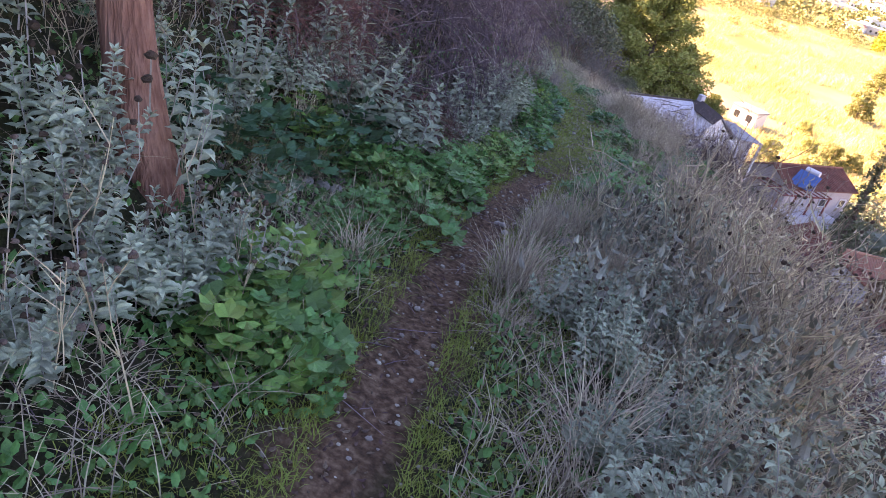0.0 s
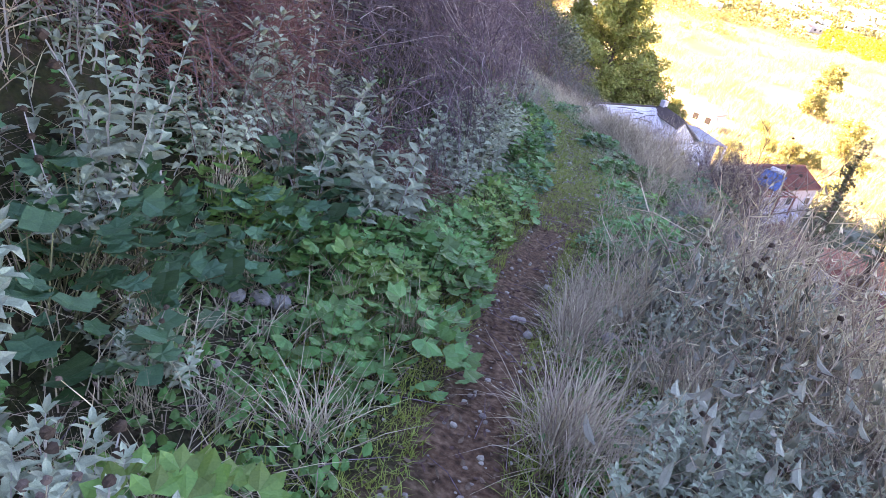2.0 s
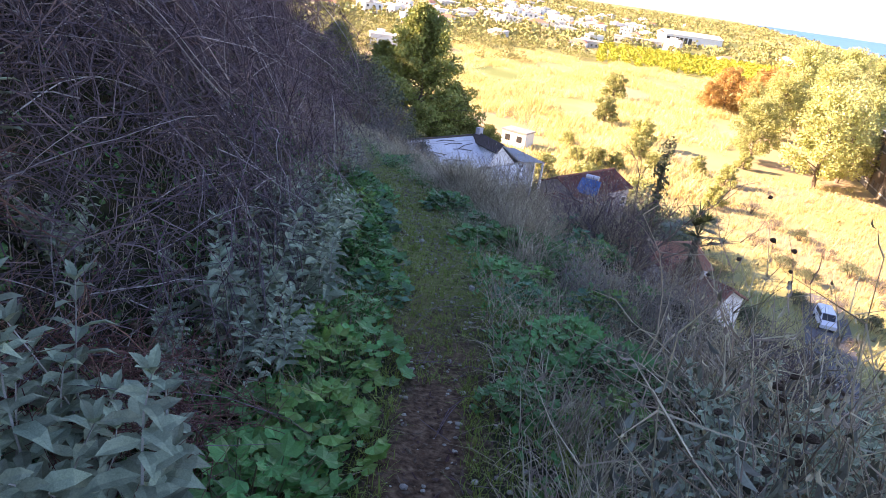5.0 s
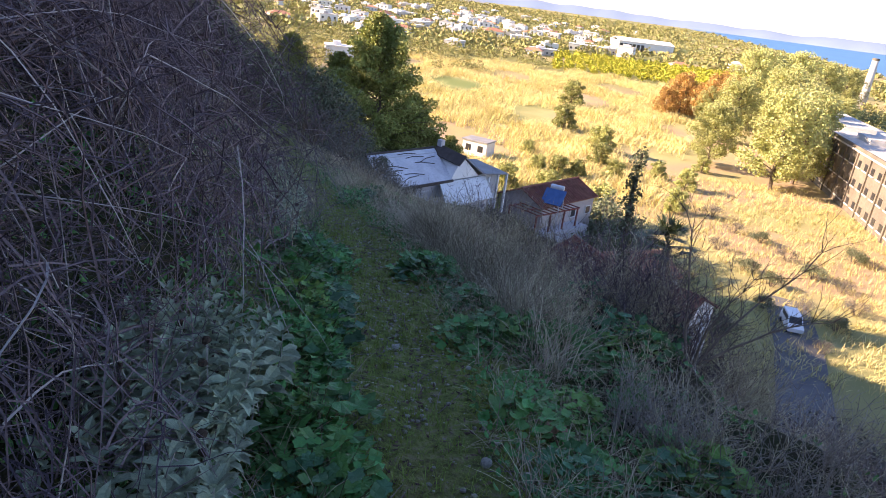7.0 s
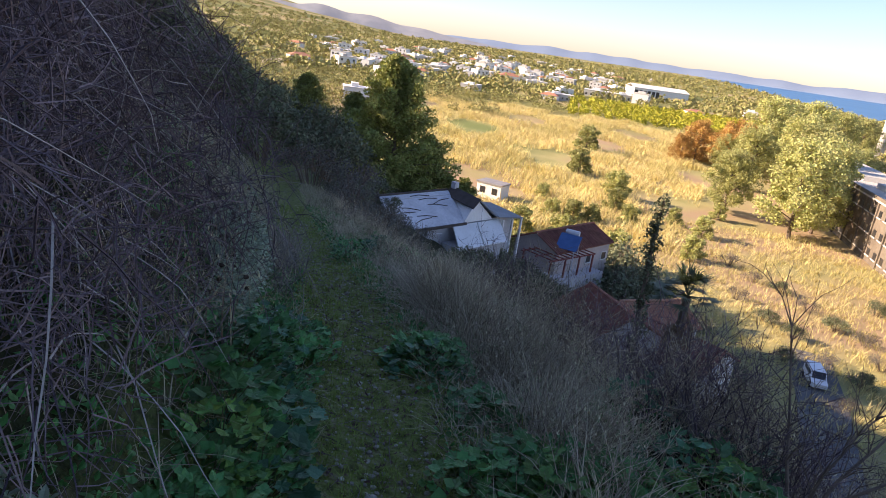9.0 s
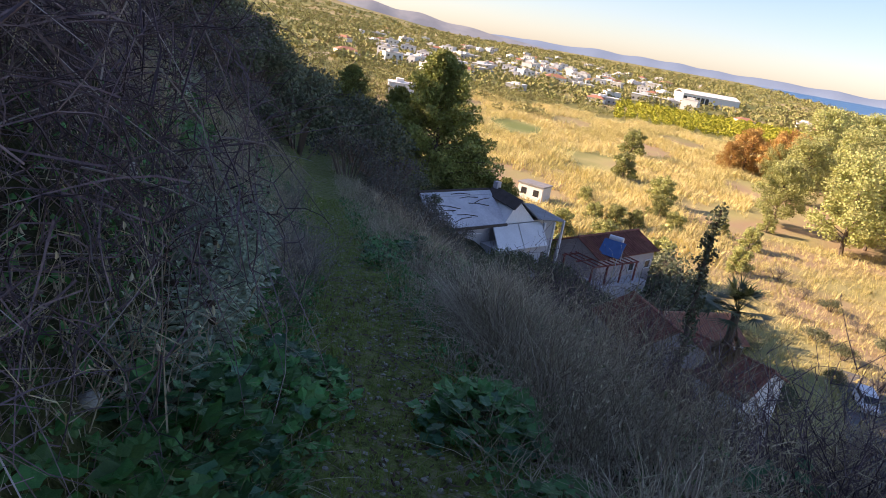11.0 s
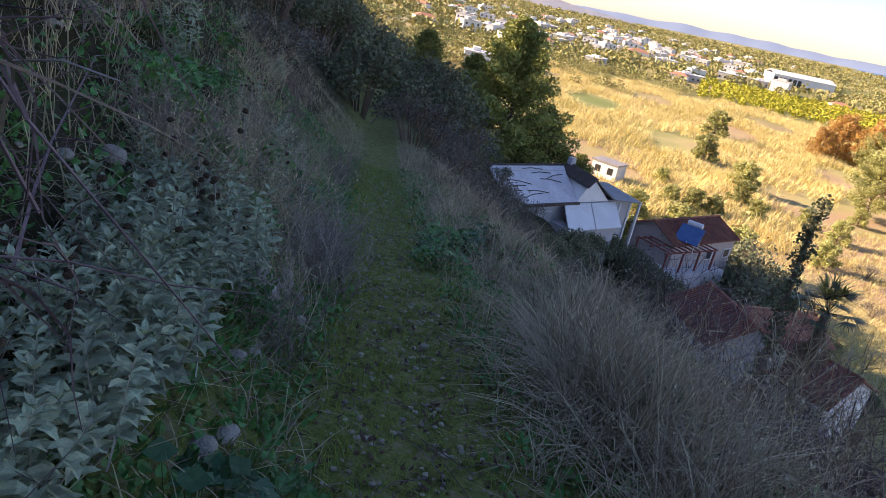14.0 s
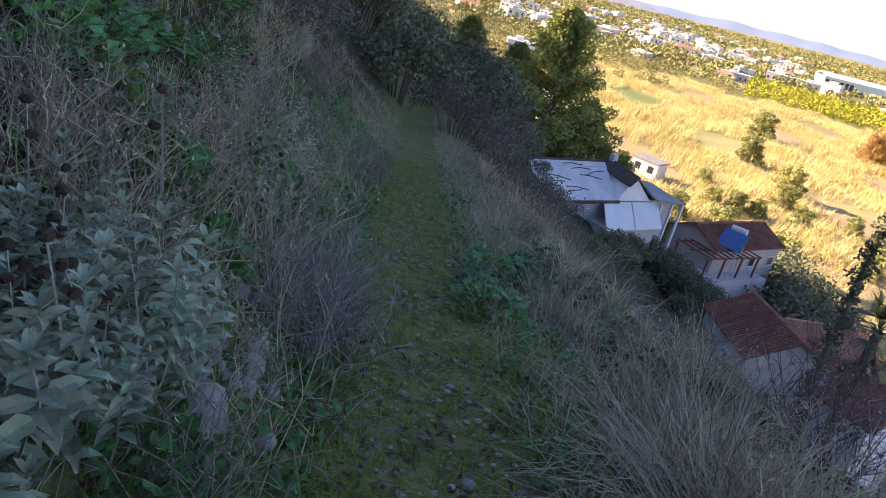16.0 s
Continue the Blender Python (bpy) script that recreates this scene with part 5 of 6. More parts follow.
low = crown_tree(730, 5, 2.6, M_GUM, "small_tree", "sunlit yellow-green small tree near the houses", 0.4, 22, 90, 0.12, 0.08, group="small trees")
low.location = spot(18, 104)
for x, y, s in ((14, 98, 0.9), (22, 101, 1.0), (10, 100, 0.8), (26, 108, 1.1), (38, 165, 1.2), (33, 190, 1.3), (19, 118, 0.9), (43, 240, 1.6), (12, 120, 0.9), (29, 92, 0.7), (19.6, 135.8, 0.7), (23.3, 134.8, 0.8), (27.3, 135.7, 0.7), (34.7, 150.6, 0.9), (34.9, 137.7, 0.8), (19.6, 153.0, 0.6), (45.6, 143.6, 0.7), (49.3, 137.1, 0.8), (59.3, 156.2, 0.7), (41.5, 119.1, 0.8)):
    c = copy_thing(low, Matrix.Identity(4))
    c.matrix_basis = Matrix.Translation(spot(x, y)) @ Matrix.Rotation(x, 4, "Z") @ Matrix.Scale(s, 4)


def ivy_pole(x, y, top):
    rng = random.Random(9)
    p = spot(x, y)
    h = top - p.z
    ob = thing("ivy_covered_pole", "leaning bare trunk wrapped in dark ivy on the slope", "tree")
    ob.location = p
    wd, lf = Heap(), Heap()
    pts = [Vector((0.25 * math.sin(t * 5) + 0.5 * t, 0, h * t)) for t in (-0.03, 0.2, 0.4, 0.6, 0.8, 1.0)]
    wd.tube(pts, [0.2, 0.18, 0.16, 0.13, 0.1, 0.05], 7)
    for k in range(64):
        t = k / 63
        q = Vector((0.25 * math.sin(t * 5) + 0.5 * t, 0, h * t))
        chips(lf, rng, q + around(rng, 1.5) * rng.uniform(0, 0.3), rng.uniform(0.2, 0.42), 55, 0.16)
    part("trunk", wd, M_WOOD, ob)
    part("ivy", lf, M_SHRUB, ob)


ivy_pole(9.6, 40, -5.6)


def palm(x, y, top):
    rng = random.Random(19)
    p = spot(x, y)
    h = top - p.z
    ob = thing("palm_tree", "fan palm with a skirt of dead fronds beside the tiled houses", "palm")
    ob.location = p
    wd, gr, dd = Heap(), Heap(), Heap()
    wd.tube([Vector((0, 0, -0.3)), Vector((0.1, 0, h * 0.5)), Vector((0, 0, h))], [0.35, 0.3, 0.28], 9)
    for k in range(64):
        dead = k >= 40
        a, el = rng.uniform(0, 6.28), rng.uniform(-0.4, 1.3) if not dead else rng.uniform(-1.45, -1.0)
        w = Vector((math.cos(a) * math.cos(el), math.sin(a) * math.cos(el), math.sin(el)))
        hp = dd if dead else gr
        base = Vector((0, 0, h - (rng.uniform(0.2, 2.2) if dead else 0)))
        L = rng.uniform(1.3, 2.0)
        tip = base + w * L
        hp.tube([base, tip], [0.03, 0.015])
        s = w.cross(Vector((0.01, 0, 1))).normalized()
        for j in range(13):
            f = (j - 6) / 6
            d = w * math.cos(f * 1.4) + s * math.sin(f * 1.4)
            hp.blade(tip, d, rng.uniform(1.0, 1.5), 0.15, 0.25 if not dead else 0.05, 2)
    part("trunk", wd, M_WOOD, ob)
    part("frond_crown", gr, M_PALM, ob)
    part("dead_frond_skirt", dd, M_PALMD, ob, "hanging brown dead fronds")


palm(17.2, 53, -14.6)


# ---- houses on the slope ----
def frame_at(x, y, ux, uy):
    """World matrix with u along (ux, uy) and v to its left; z stays the world's."""
    n = math.hypot(ux, uy)
    ux, uy = ux / n, uy / n
    return Matrix(((ux, -uy, 0, x), (uy, ux, 0, y), (0, 0, 1, 0), (0, 0, 0, 1)))


def tiled(hp, m, u0, u1, v0, z0, v1, z1, pitch=0.26):
    """Rows of half-round tiles running down a slope."""
    n = max(2, int((u1 - u0) / pitch))
    for k in range(n):
        u = u0 + (u1 - u0) * (k + 0.5) / n
        hp.tube([m @ Vector((u, v0, z0 + 0.02)), m @ Vector((u, (v0 + v1) / 2, (z0 + z1) / 2 + 0.02)), m @ Vector((u, v1, z1 + 0.02))], 0.085, 5, True)


def window(parent, m, u, z, v, w, h, out, shutter=False):
    """A window set into a wall that runs along u."""
    hp = Heap()
    hp.box((u - w / 2, v - 0.06, z), (u + w / 2, v + 0.06, z + h), m)
    win = part("window", hp, M_DARK, parent)
    fr = Heap()
    for a, b in (((u - w / 2 - 0.07, z - 0.07), (u + w / 2 + 0.07, z)), ((u - w / 2 - 0.07, z + h), (u + w / 2 + 0.07, z + h + 0.07)),
                 ((u - w / 2 - 0.07, z), (u - w / 2, z + h)), ((u + w / 2, z), (u + w / 2 + 0.07, z + h))):
        fr.box((a[0], v - 0.1, a[1]), (b[0], v + 0.1, b[1]), m)
    part("frame", fr, M_WHITE, win)


def gable_house(name, label, x, y, ux, uy, L, W, base, eave, rise, wall, roof, windows=(), over=0.35):
    """A gabled house with its ridge along u through (x, y)."""
    m = frame_at(x, y, ux, uy)
    ob = thing(name, label, "house", "tiled houses")
    w = Heap()
    hl, hw = L / 2, W / 2
    prof = [(-hw, base), (hw, base), (hw, eave), (0, eave + rise), (-hw, eave)]
    for u in (-hl, hl):
        w.v += [m @ Vector((u, v, z)) for v, z in prof]
    w.f += [(4, 3, 2, 1, 0), (5, 6, 7, 8, 9)]
    for k in range(5):
        w.f.append((k, (k + 1) % 5, 5 + (k + 1) % 5, 5 + k))
    part("wall", w, wall, ob)
    drop = rise * over / hw
    for sgn in (-1, 1):
        r = Heap()
        q = [(-hl - over, 0, eave + rise + 0.1), (hl + over, 0, eave + rise + 0.1), (hl + over, sgn * (hw + over), eave - drop + 0.1), (-hl - over, sgn * (hw + over), eave - drop + 0.1)]
        q = [m @ Vector(c) for c in (q if sgn < 0 else (q[1], q[0], q[3], q[2]))]
        r.slab(*reversed(q), 0.09) if ((q[1] - q[0]).cross(q[3] - q[0])).z < 0 else r.slab(*q, 0.09)
        side = part("roof", r, roof, ob)
        t = Heap()
        tiled(t, m, -hl - over, hl + over, 0, eave + rise + 0.1, sgn * (hw + over), eave - drop + 0.1)
        tagged(part("tile_covering", t, roof, side), kind="stuff")
    rd = Heap()
    rd.tube([m @ Vector((-hl - over, 0, eave + rise + 0.14)), m @ Vector((hl + over, 0, eave + rise + 0.14))], 0.13, 7, True)
    part("ridge", rd, roof, ob)
    for side, u, z, ww, hh in windows:
        window(ob, m, u, z, side * hw, ww, hh, side)
    return ob


gable_house("tiled_house", "low house with a dark red clay-tiled roof and pale walls", 13.5, 58.7, 0.31, -0.95, 6.6, 6.0, -24.5, -19.4, 1.6, M_PLASTER, M_TILE, ((-1, 1, -21.5, 0.9, 1.0), (1, -1, -21.5, 0.9, 1.0)))
gable_house("orange_tiled_house", "house with a salmon-orange tiled roof", 18.6, 64.2, 0.92, 0.4, 6.4, 5.4, -26, -20.6, 1.3, M_WHITE, M_TILEO, ((-1, -1.5, -22.6, 0.9, 1.1), (-1, 1.5, -22.6, 0.9, 1.1)))
gable_house("red_roofed_house", "house with a broad weathered red roof and pinkish walls", 12.4, 78.2, 0.68, 0.73, 10, 5.4, -25, -18.5, 1.2, M_PINK, M_TILE, ((-1, 4.0, -20.4, 0.9, 0.8), (-1, 1.0, -20.4, 0.9, 0.8)))
gable_house("white_gabled_house", "white-walled house with a red tiled roof low on the slope", 19.4, 58.0, -0.7, 0.7, 7.0, 6.4, -28.5, -21.0, 1.5, M_WHITE, M_TILE, ((1, 0.5, -23.5, 0.9, 1.1),))
gable_house("small_tiled_house", "small house with a red tiled roof beside the palm", 16.9, 59.0, 0.9, 0.45, 4.0, 4.2, -26, -20.9, 1.0, M_PLASTER, M_TILEO)


def white_roofed_house():
    m = frame_at(-4.65, 59.9, 0.67, 0.742)
    ob = thing("white_roofed_house", "long low house with a whitewashed patched roof and grey walls", "house")
    w = Heap()
    w.box((0.5, 0.05, -20.5), (15.8, 2.75, -15.08), m)
    w.box((0.9, 2.5, -15.08), (9.0, 2.75, -13.15), m)
    part("wall", w, M_PLASTER, ob)
    r = Heap()
    P = lambda u, v, z: m @ Vector((u, v, z))
    r.slab(P(0.3, -0.25, -15.0), P(8.6, -0.25, -15.0), P(9.1, 2.95, -12.9), P(0.8, 2.95, -12.9), 0.16)
    roof = part("main_roof", r, M_ROOFW, ob, "whitewashed sheet roof with dark seams")
    rng = random.Random(3)
    for k in range(9):
        s = Heap()
        v = rng.uniform(0.2, 2.7)
        u = 0.6 + 0.7 * k
        f = lambda vv: -15.0 + 2.1 * (vv + 0.25) / 3.2 + 0.012
        v2 = min(2.6, max(0, v + rng.uniform(-0.5, 0.5)))
        s.tube([P(u, v, f(v)), P(u + 1.0, (v + v2) / 2 + 0.1, f((v + v2) / 2 + 0.1)), P(u + 2.2, v2, f(v2))], 0.045, 4, True)
        part("seam", s, M_BROWN, roof)
    e = Heap()
    e.box((0.2, -0.42, -15.22), (8.5, -0.26, -14.98), m)
    e.box((0.7, 2.96, -13.05), (9.1, 3.12, -12.75), m)
    part("eave_board", e, M_BROWN, ob, "rusty dark edge strip")
    g = Heap()
    a, b, c = P(8.3, -0.2, -15.06), P(12.3, -0.2, -15.06), P(9.7, -0.2, -13.0)
    n = m.to_3x3() @ Vector((0, 2.9, 0))
    g.v += [a, b, c, a + n, b + n, c + n]
    g.f += [(0, 1, 2), (5, 4, 3), (0, 3, 4, 1), (1, 4, 5, 2), (2, 5, 3, 0)]
    part("gable", g, M_WHITE, ob, "white gable wall")
    l = Heap()
    l.slab(P(8.85, -0.55, -13.66), P(9.75, -0.55, -12.9), P(9.75, 3.1, -12.5), P(8.85, 3.1, -13.26), 0.12)
    part("left_slope", l, M_BROWN, ob, "brown weathered ridge slope")
    k = Heap()
    k.slab(P(9.75, -0.4, -12.92), P(12.6, -0.6, -14.75), P(12.6, 3.4, -14.3), P(9.75, 3.1, -12.5), 0.1)
    k.slab(P(12.55, -0.9, -14.7), P(16.2, -0.9, -15.1), P(16.2, 3.4, -14.7), P(12.55, 3.4, -14.3), 0.1)
    part("right_slope", k, M_GREYROOF, ob, "grey sheet roof")
    cap = Heap()
    cap.box((9.5, 2.5, -12.7), (10.0, 3.0, -12.1), m)
    part("chimney", cap, M_PLASTER, ob)
    for u0, u1 in ((6.8, 9.95), (10.07, 13.2)):
        t = Heap()
        t.slab(P(u0 - 1.3, -2.6, -16.5), P(u1 - 1.3, -2.6, -16.5), P(u1, -0.3, -15.12), P(u0, -0.3, -15.12), 0.1)
        part("lean_to_roof", t, M_WHITE, ob, "pale sheet lean-to roof")
    lw = Heap()
    lw.box((5.9, -2.2, -20.5), (11.6, 0.0, -16.6), m)
    part("lean_to_wall", lw, M_PLASTER, ob)
    for u in (13.2, 14.6, 16.0):
        po = Heap()
        po.box((u - 0.09, -0.9, -20.5), (u + 0.09, -0.72, -15.1), m)
        part("porch_post", po, M_WHITE, ob)
    dr = Heap()
    dr.tube([P(0.6, -0.3, -15.6), P(3, -0.3, -15.5), P(5.5, -0.3, -15.7)], 0.04, 4, True)
    part("pipe", dr, M_STEEL, ob)


white_roofed_house()


def pergola():
    ob = thing("steel_pergola", "red-oxide steel frame over a terrace", "pergola")
    m = frame_at(10.2, 70.6, 0.72, 0.69)
    g = float(land(12, 72)) - 0.5
    for u in (0, 2.3, 4.6, 6.9):
        for v in (0, 3.6):
            p = Heap()
            p.tube([m @ Vector((u, v, g)), m @ Vector((u, v, -18.9))], 0.1, 5, True)
            part("post", p, M_RUST, ob)
    for v in (0, 1.8, 3.6):
        p = Heap()
        p.tube([m @ Vector((-0.3, v, -18.9)), m @ Vector((7.2, v, -18.9))], 0.09, 5, True)
        part("beam", p, M_RUST, ob)
    for k in range(9):
        p = Heap()
        p.tube([m @ Vector((0.1 + 0.85 * k, -0.2, -18.8)), m @ Vector((0.1 + 0.85 * k, 3.8, -18.8))], 0.06, 4, True)
        part("rafter", p, M_RUST, ob)
    d = Heap()
    d.box((-0.6, -0.5, g), (8.6, 4.6, -20.9), m)
    part("terrace", d, M_PLASTER, ob, "pale concrete terrace")


pergola()


def solar_heater():
    ob = thing("solar_water_heater", "blue solar collector with a white tank on a stand", "solar heater")
    m = frame_at(12.2, 74.0, 0.9, -0.43)
    P = lambda u, v, z: m @ Vector((u, v, z))
    a = Heap()
    a.slab(P(-1.1, -0.9, -18.2), P(1.1, -0.9, -18.2), P(1.1, 0.5, -16.9), P(-1.1, 0.5, -16.9), 0.08)
    part("collector", a, M_PANEL, ob)
    b = Heap()
    b.tube([P(-0.7, 0.75, -16.75), P(0.7, 0.75, -16.75)], 0.28, 12, True)
    part("tank", b, M_STEEL, ob)
    for u in (-0.9, 0.9):
        s = Heap()
        s.tube([P(u, 0.6, -16.95), P(u, 0.6, -21.4)], 0.05, 4, True)
        s.tube([P(u, -0.85, -18.3), P(u, -0.85, -21.4)], 0.05, 4, True)
        part("stand", s, M_STEEL, ob)


solar_heater()


def car(x, y, yaw):
    ob = thing("parked_car", "small white van parked on the road below", "car")
    p = spot(x, y, 0.05)
    ob.matrix_basis = Matrix.Translation(p) @ Matrix.Rotation(yaw, 4, "Z")
    b = Heap()
    prof = [(-2.1, 0.35), (2.0, 0.35), (2.1, 0.8), (1.3, 1.05), (0.7, 1.75), (-1.9, 1.8), (-2.1, 1.0)]
    for yy in (-0.82, 0.82):
        b.v += [Vector((q[0], yy * (0.88 if q[1] > 1.2 else 1), q[1])) for q in prof]
    n = len(prof)
    b.f += [tuple(range(n)), tuple(reversed(range(n, 2 * n)))]
    for k in range(n):
        b.f.append((k, n + k, n + (k + 1) % n, (k + 1) % n))
    part("body", b, M_CARW, ob)
    for (x0, z0), (x1, z1) in (((1.27, 1.1), (0.75, 1.7)), ((-2.1, 1.15), (-1.96, 1.7))):
        g = Heap()
        o = 0.015 if x0 > 0 else -0.015
        g.slab((x0 + o, -0.68, z0), (x0 + o, 0.68, z0), (x1 + o, 0.66, z1), (x1 + o, -0.66, z1), 0.01)
        part("windscreen", g, M_DARK, ob)
    for s in (-1, 1):
        g = Heap()
        g.box((-1.6, s * 0.74, 1.15), (0.75, s * 0.8, 1.6))
        part("side_window", g, M_DARK, ob)
        for wx in (-1.3, 1.35):
            w = Heap()
            w.tube([Vector((wx, s * 0.66, 0.32)), Vector((wx, s * 0.86, 0.32))], 0.32, 12, True)
            part("wheel", w, M_TYRE, ob)


car(41.5, 75.2, -1.8)


# ---- concrete works and its stack ----
def works():
    ob = thing("concrete_works", "long derelict concrete building with rows of dark windows", "factory")
    m = frame_at(65, 70, 0.24, 0.971)
    L, D, top = 150, 17, -18.6
    w = Heap()
    w.box((0, -D, -31.5), (L, 0, top), m)
    part("wall", w, M_CONC, ob)
    r = Heap()
    r.box((-0.4, -D - 0.4, top), (L + 0.4, 0.4, top + 0.35), m)
    roof = part("roof", r, M_CONCP, ob, "pale flat concrete roof")
    for k in range(6):
        s = Heap()
        s.box((6 + 19 * k, -12, top + 0.36), (15 + 19 * k, -5, top + 1.5), m)
        part("roof_light", s, M_CONCP, roof)
    pr = Heap()
    pr.box((-0.4, 0.05, top + 0.35), (L + 0.4, 0.4, top + 1.0), m)
    part("parapet", pr, M_CONC, roof)
    wm, fm = None, None
    for storey in range(3):
        for k in range(38):
            u, z = 2.2 + 3.9 * k, -28.6 + 3.7 * storey
            if wm is None:
                h = Heap()
                h.box((-0.8, -0.1, 0), (0.8, 0.06, 1.3))
                wm = h.mesh("window", M_DARK)
                h = Heap()
                h.box((-1.3, -0.05, -0.22), (1.3, 0.22, -0.03))
                fm = h.mesh("sill", M_CONCP)
            o = new("window", wm)
            o.parent = ob
            o.matrix_basis = m @ Matrix.Translation((u, 0.0, z))
            s = new("sill", fm)
            s.parent = o
    for k in range(19):
        h = Heap()
        h.box((0.2 + 7.8 * k - 0.25, 0.01, -31.5), (0.2 + 7.8 * k + 0.25, 0.3, top), m)
        part("pier", h, M_CONC, ob)


works()


def stack(x, y):
    ob = thing("chimney_stack", "tall pale factory chimney on the plain", "chimney")
    p = spot(x, y)
    ob.location = p
    h = Heap()
    h.tube([Vector((0, 0, -0.5)), Vector((0, 0, 12)), Vector((0, 0, 25.5))], [2.3, 1.9, 1.5], 18, True)
    part("shaft", h, M_CONCP, ob, soft=True)
    c = Heap()
    c.tube([Vector((0, 0, 24.6)), Vector((0, 0, 25.7))], 1.75, 18, True)
    part("collar", c, M_CONC, ob)


stack(218, 370)


# ---- sheds, hall and town on the plain ----
def box_house(seed, L, W, H, wall, roofm, flat, label, name="town_house"):
    rng = random.Random(seed)
    ob = thing(name, label, "house", "houses of the town")
    w = Heap()
    w.box((-L / 2, -W / 2, -1.5), (L / 2, W / 2, H))
    part("wall", w, wall, ob)
    r = Heap()
    if flat:
        r.box((-L / 2 - 0.2, -W / 2 - 0.2, H), (L / 2 + 0.2, W / 2 + 0.2, H + 0.3))
        if L > 8:
            r.box((-L / 4, -W / 4, H + 0.3), (0, W / 4, H + 1.6))
    else:
        o = 0.4
        r.v += [Vector(q) for q in ((-L / 2 - o, -W / 2 - o, H), (L / 2 + o, -W / 2 - o, H), (L / 2 + o, W / 2 + o, H), (-L / 2 - o, W / 2 + o, H), (-L / 5, 0, H + W * 0.2), (L / 5, 0, H + W * 0.2))]
        r.f += [(0, 1, 5, 4), (2, 3, 4, 5), (1, 2, 5), (3, 0, 4), (3, 2, 1, 0)]
    part("roof", r, roofm, ob)
    n = max(2, int(L / 3))
    for st in range(max(1, int(H / 3))):
        for k in range(n):
            q = Heap()
            u = -L / 2 + L * (k + 0.5) / n
            q.box((u - 0.6, -W / 2 - 0.05, 1 + 3 * st), (u + 0.6, -W / 2 + 0.1, 2.3 + 3 * st))
            part("window", q, M_DARK, ob)
    return ob


pool = [box_house(800, 11, 9, 5.0, M_WHITE, M_WHITE, True, "white flat-roofed house on the plain"),
        box_house(801, 14, 10, 3.6, M_WHITE, M_TILEO, False, "white house with an orange tiled roof on the plain"),
        box_house(802, 11, 10, 6.4, M_WHITE, M_CONCP, True, "three-storey pale apartment house on the plain"),
        box_house(803, 20, 11, 4.2, M_CONCP, M_WHITE, True, "long pale low building on the plain")]
trng = random.Random(5)
first = set()
for k in range(150):
    az = trng.uniform(-11, 12) if k < 115 else trng.uniform(-14, 26)
    dist = trng.choice((480, 560, 640, 720, 800, 900, 1000, 1150, 1300, 1500)) * trng.uniform(0.93, 1.08)
    if k < 115 and dist < 600 and az > 2:
        dist += 250
    x, y = dist * math.sin(radians(az)), dist * math.cos(radians(az))
    v = trng.randrange(4)
    m = Matrix.Translation(spot(x, y)) @ Matrix.Rotation(trng.choice((0.1, 0.5, -0.3, 1.2)) + trng.uniform(-0.1, 0.1), 4, "Z") @ Matrix.Scale(trng.uniform(0.8, 1.25), 4)
    if v not in first:
        first.add(v)
        pool[v].matrix_basis = m
    else:
        copy_thing(pool[v], m).matrix_basis = m
for v, x, y, a, s in ((0, -43, 288, 0.2, 1.1), (3, 62, 470, 0.1, 0.9), (0, 72, 520, 0.3, 1.0), (3, 245, 492, 0.4, 1.0), (3, 225, 520, 0.4, 0.8)):
    m = Matrix.Translation(spot(x, y)) @ Matrix.Rotation(a, 4, "Z") @ Matrix.Scale(s, 4)
    copy_thing(pool[v], m).matrix_basis = m
hut = box_house(810, 5.5, 4.0, 3.0, M_WHITE, M_GREYROOF, True, "small white hut with a rusty roof among bushes", "hut")
hut.matrix_basis = Matrix.Translation(spot(8.2, 146)) @ Matrix.Rotation(-0.5, 4, "Z")


def hall():
    ob = thing("storage_hall", "large white hall with an open dark bay on the plain", "warehouse")
    m = Matrix.Translation(spot(176, 660)) @ Matrix.Rotation(0.12, 4, "Z")
    ob.matrix_basis = m
    w = Heap()
    w.box((-26, -12, -1), (26, 12, 9))
    part("wall", w, M_WHITE, ob)
    r = Heap()
    r.slab((-26.5, -12.5, 9.1), (26.5, -12.5, 9.1), (26.5, 0, 12), (-26.5, 0, 12), 0.3)
    r.slab((26.5, 12.5, 9.1), (-26.5, 12.5, 9.1), (-26.5, 0, 12), (26.5, 0, 12), 0.3)
    part("roof", r, M_WHITE, ob)
    for k in range(6):
        q = Heap()
        q.box((-25 + 4 * k, -12.1, 0), (-22 + 4 * k, -11.8, 7))
        part("bay", q, M_DARK, ob)


hall()


# ---- reeds, orchards and scattered trees ----
def reed(hp, rng):
    while True:
        x, y = rng.uniform(-42, 112), rng.uniform(112, 372)
        if x < -14 - (y - 110) * 0.1 or x > 30 + (y - 100) * 0.42:
            continue
        if math.sin(x * 0.13 + 1) * math.cos(y * 0.06) + rng.uniform(-0.35, 0.35) > -0.25:
            break
    p = spot(x, y, -0.1)
    hgt = rng.uniform(2.2, 3.6) * (1.0 + 0.5 * math.sin(x * 0.31) * math.cos(y * 0.17))
    for _ in range(6):
        hp.blade(p + Vector((rng.gauss(0, 0.5), rng.gauss(0, 0.5), 0)), around(rng, abs(rng.gauss(0, 0.4))), hgt * rng.uniform(0.6, 1.1), 0.17, 0.4, 2)


strew("reed_bed", "tall dry golden reeds in the sun on the plain", "reeds", M_REED, 19000, 81, reed)


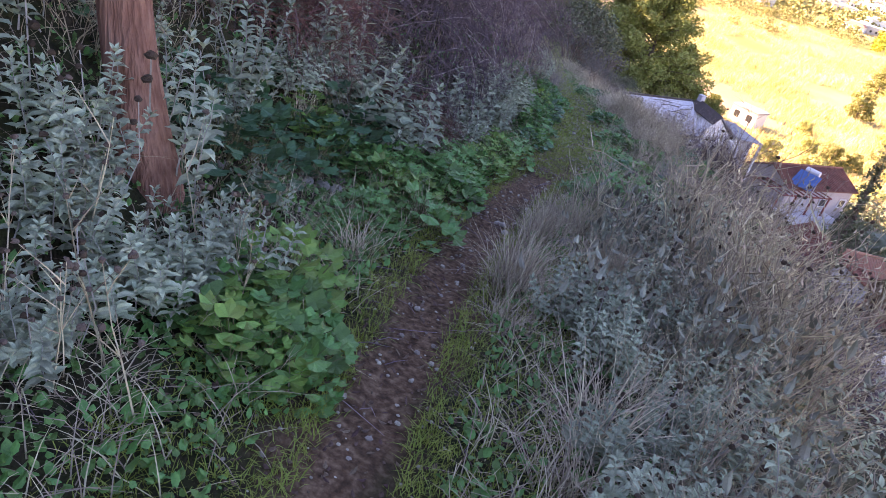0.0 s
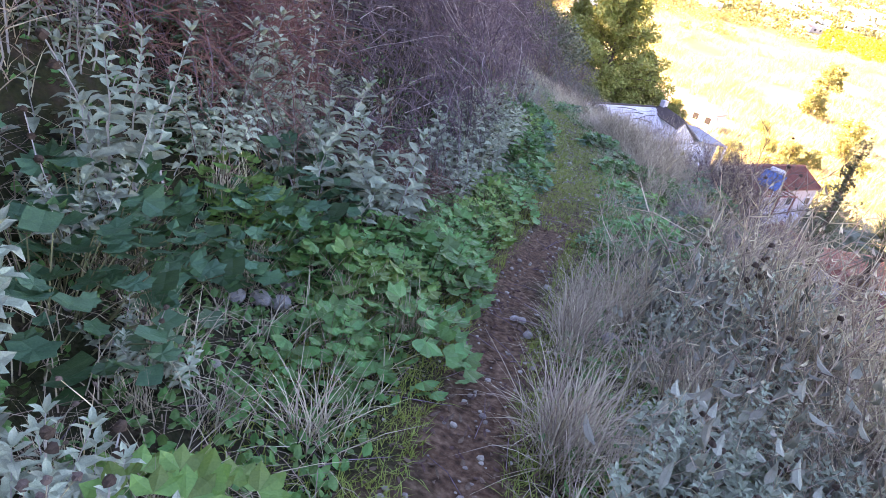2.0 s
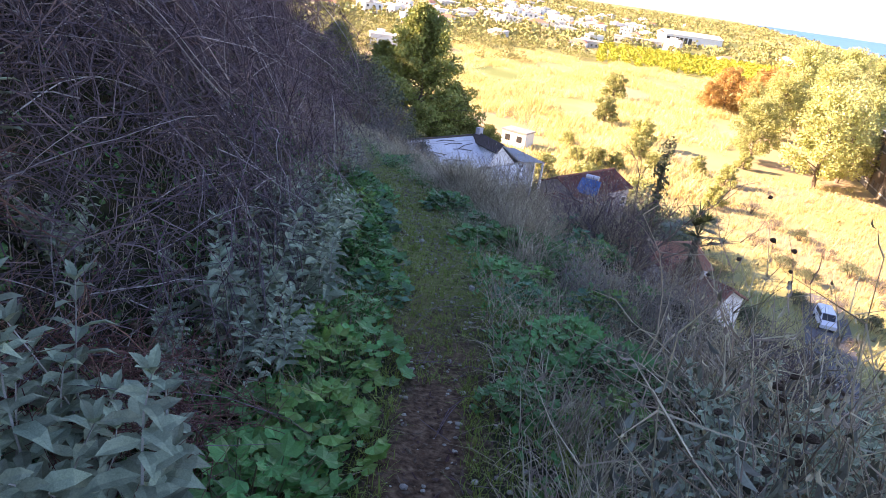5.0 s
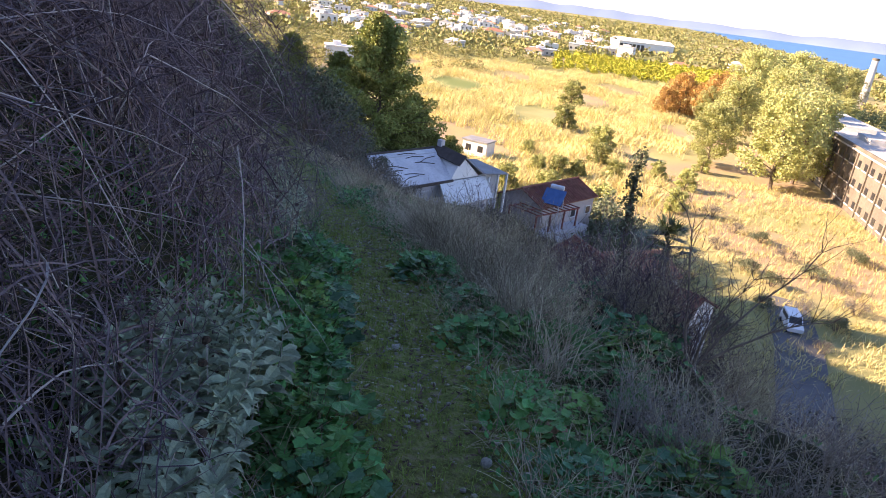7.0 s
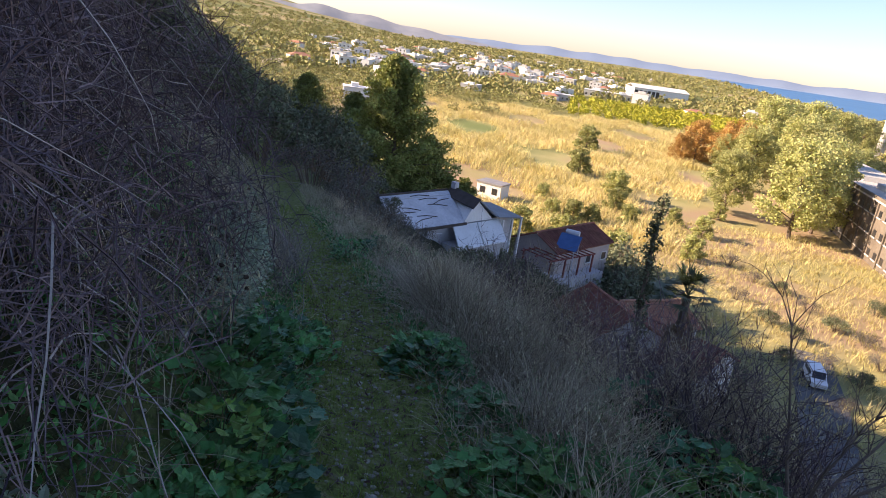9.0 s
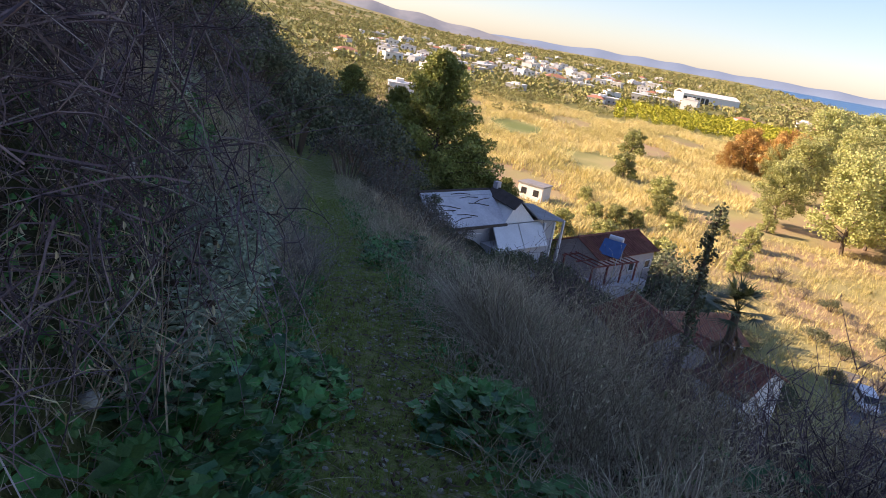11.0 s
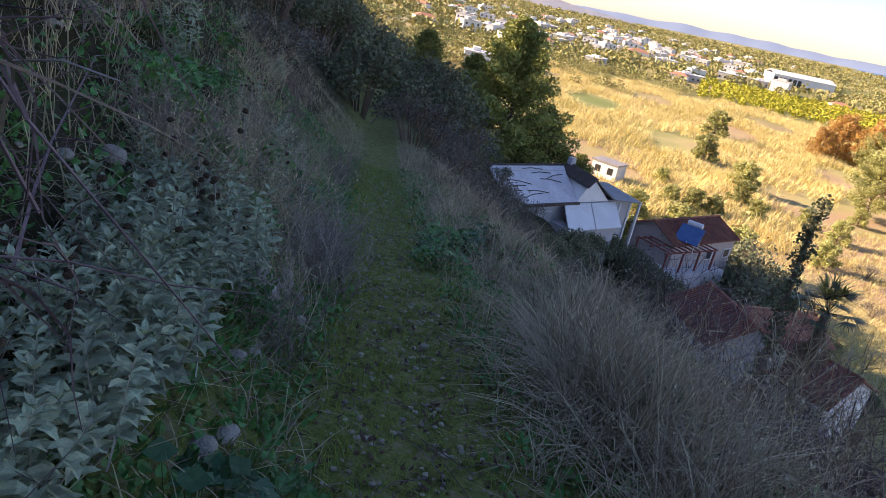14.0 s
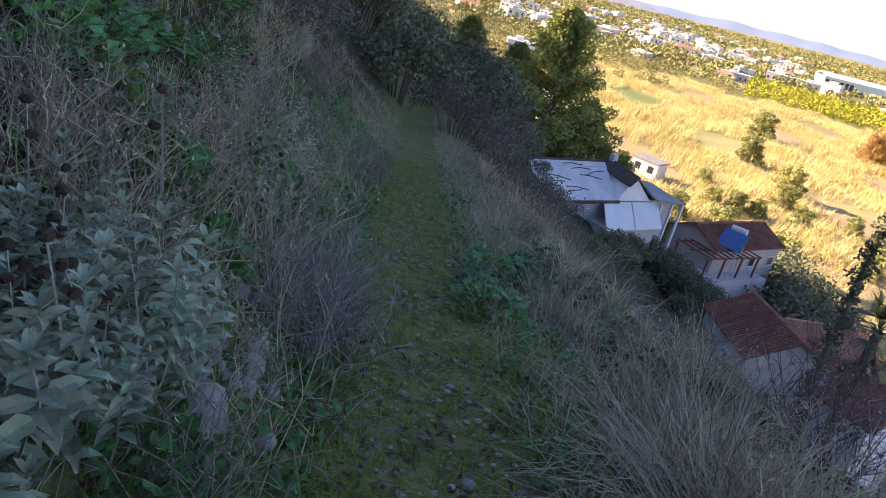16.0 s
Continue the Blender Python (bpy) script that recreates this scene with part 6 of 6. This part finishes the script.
def yellow_weed(hp, rng):
    x, y = rng.uniform(-6, 80), rng.uniform(62, 150)
    if x < 8 + (120 - y) * 0.3:
        return
    p = spot(x, y, -0.05)
    for _ in range(9):
        hp.blade(p + Vector((rng.gauss(0, 0.5), rng.gauss(0, 0.5), 0)), around(rng, abs(rng.gauss(0, 0.5))), rng.uniform(0.6, 1.7), 0.1, 0.4, 2)


strew("tall_weeds", "yellowed tall weeds on the sunlit lower slope", "weeds", M_REED, 4200, 82, yellow_weed)


def orchard(hp, rng):
    k = orchard.n
    orchard.n += 1
    row, col = divmod(k, 22)
    x, y = 58 + col * 6.2 + row * 1.2, 372 + row * 8.5
    c = spot(x + rng.gauss(0, 0.7), y + rng.gauss(0, 0.7), 1.9)
    chips(hp, rng, c, 2.7, 70, 1.1, 0.75)


orchard.n = 0
strew("citrus_orchard", "rows of bright yellow-green citrus trees on the plain", "orchard", M_CITRUS, 22 * 15, 83, orchard)


def grove(hp, rng):
    az, dist = rng.uniform(-22, 40), 230 + 2600 * rng.random() ** 1.7
    x, y = dist * math.sin(radians(az)), dist * math.cos(radians(az))
    if (x - 583) * 0.967 - (y - 933) * 0.252 > -60 or (-46 < x < 112 and y < 300) or (12 < x < 112 and y < 372) or (52 < x < 200 and 365 < y < 505):
        return
    s = rng.uniform(1.6, 3.4) * (1 + dist / 2200)
    for _ in range(2):
        c = spot(x + rng.gauss(0, s), y + rng.gauss(0, s), s * 0.6)
        chips(hp, rng, c, s, 26 if dist > 420 else 90, s * (0.6 if dist > 420 else 0.24), 0.8)


strew("far_trees", "olive and fruit trees scattered over the plain", "trees", M_OLIVE, 5200, 84, grove)

# ---- roads, sea and far hills ----
def ribbon(name, label, pts, width, mat):
    v, f = [], []
    for j, (x, y) in enumerate(pts):
        a, b = pts[max(j - 1, 0)], pts[min(j + 1, len(pts) - 1)]
        d = Vector((b[0] - a[0], b[1] - a[1], 0)).normalized()
        s = Vector((-d.y, d.x, 0)) * width / 2
        for sg in (-1, 1):
            v.append(spot(x + sg * s.x, y + sg * s.y, 0.12))
    for j in range(len(pts) - 1):
        f.append((2 * j, 2 * j + 1, 2 * j + 3, 2 * j + 2))
    me = bpy.data.meshes.new(name)
    me.from_pydata([tuple(q) for q in v], [], f)
    me.materials.append(mat)
    tagged(new(name, me), label, "road", kind="structure")


def along(pts, n=12):
    out = []
    for (a, b), (c, d) in zip(pts, pts[1:]):
        out += [(a + (c - a) * k / n, b + (d - b) * k / n) for k in range(n)]
    return out + [pts[-1]]


ribbon("road", "grey asphalt lane below the slope", along([(26, 40), (33, 54), (40, 70), (45, 84)]), 5.0, M_ROAD)
ribbon("dirt_road", "pale dirt road across the plain", along([(-105, 350), (-114, 390), (-125, 497), (-110, 560), (-78, 594), (0, 640)]), 9.0, M_TRACK)


def water():
    me = bpy.data.meshes.new("sea")
    me.from_pydata([(300, -200, -31.2), (4900, -200, -31.2), (4900, 4950, -31.2), (700, 4950, -31.2)], [], [(0, 1, 2, 3)])
    me.materials.append(M_SEA)
    tagged(new("sea", me), "blue sea to the horizon", "sea", kind="structure")


water()


def ridge(name, label, mat, az0, az1, dist, height, seed, taper):
    v, f = [], []
    n = 90
    for k in range(n + 1):
        t = k / n
        az = radians(az0 + (az1 - az0) * t)
        h = height * (0.55 + 0.45 * noise.noise((t * 5 + seed, 0.3, 0))) + 0.12 * height * noise.noise((t * 21, seed, 1))
        h *= (1 - t) ** 0.9 if taper else math.sin(math.pi * min(1, max(0, t))) ** 0.6
        for z, d in ((-40, dist), (-30 + max(h, 0), dist + 150), (-45, dist + 320)):
            v.append((d * math.sin(az), d * math.cos(az), z))
    for k in range(n):
        for j in range(2):
            a = 3 * k + j
            f.append((a, a + 3, a + 4, a + 1))
    me = bpy.data.meshes.new(name)
    me.from_pydata(v, [], f)
    me.materials.append(mat)
    me.polygons.foreach_set("use_smooth", [True] * len(me.polygons))
    tagged(new(name, me), label, "hills", kind="structure")


# distance haze on both ridges comes only from their material colour
ridge("backdrop_hills", "inland hills with blue-grey haze put into their colour", M_HILL, -40, 3.5, 3300, 260, 2.0, True)
ridge("backdrop_mountains", "far mountains across the water, paled by haze in their colour", M_MOUNT, -6, 40, 4450, 105, 7.0, False)
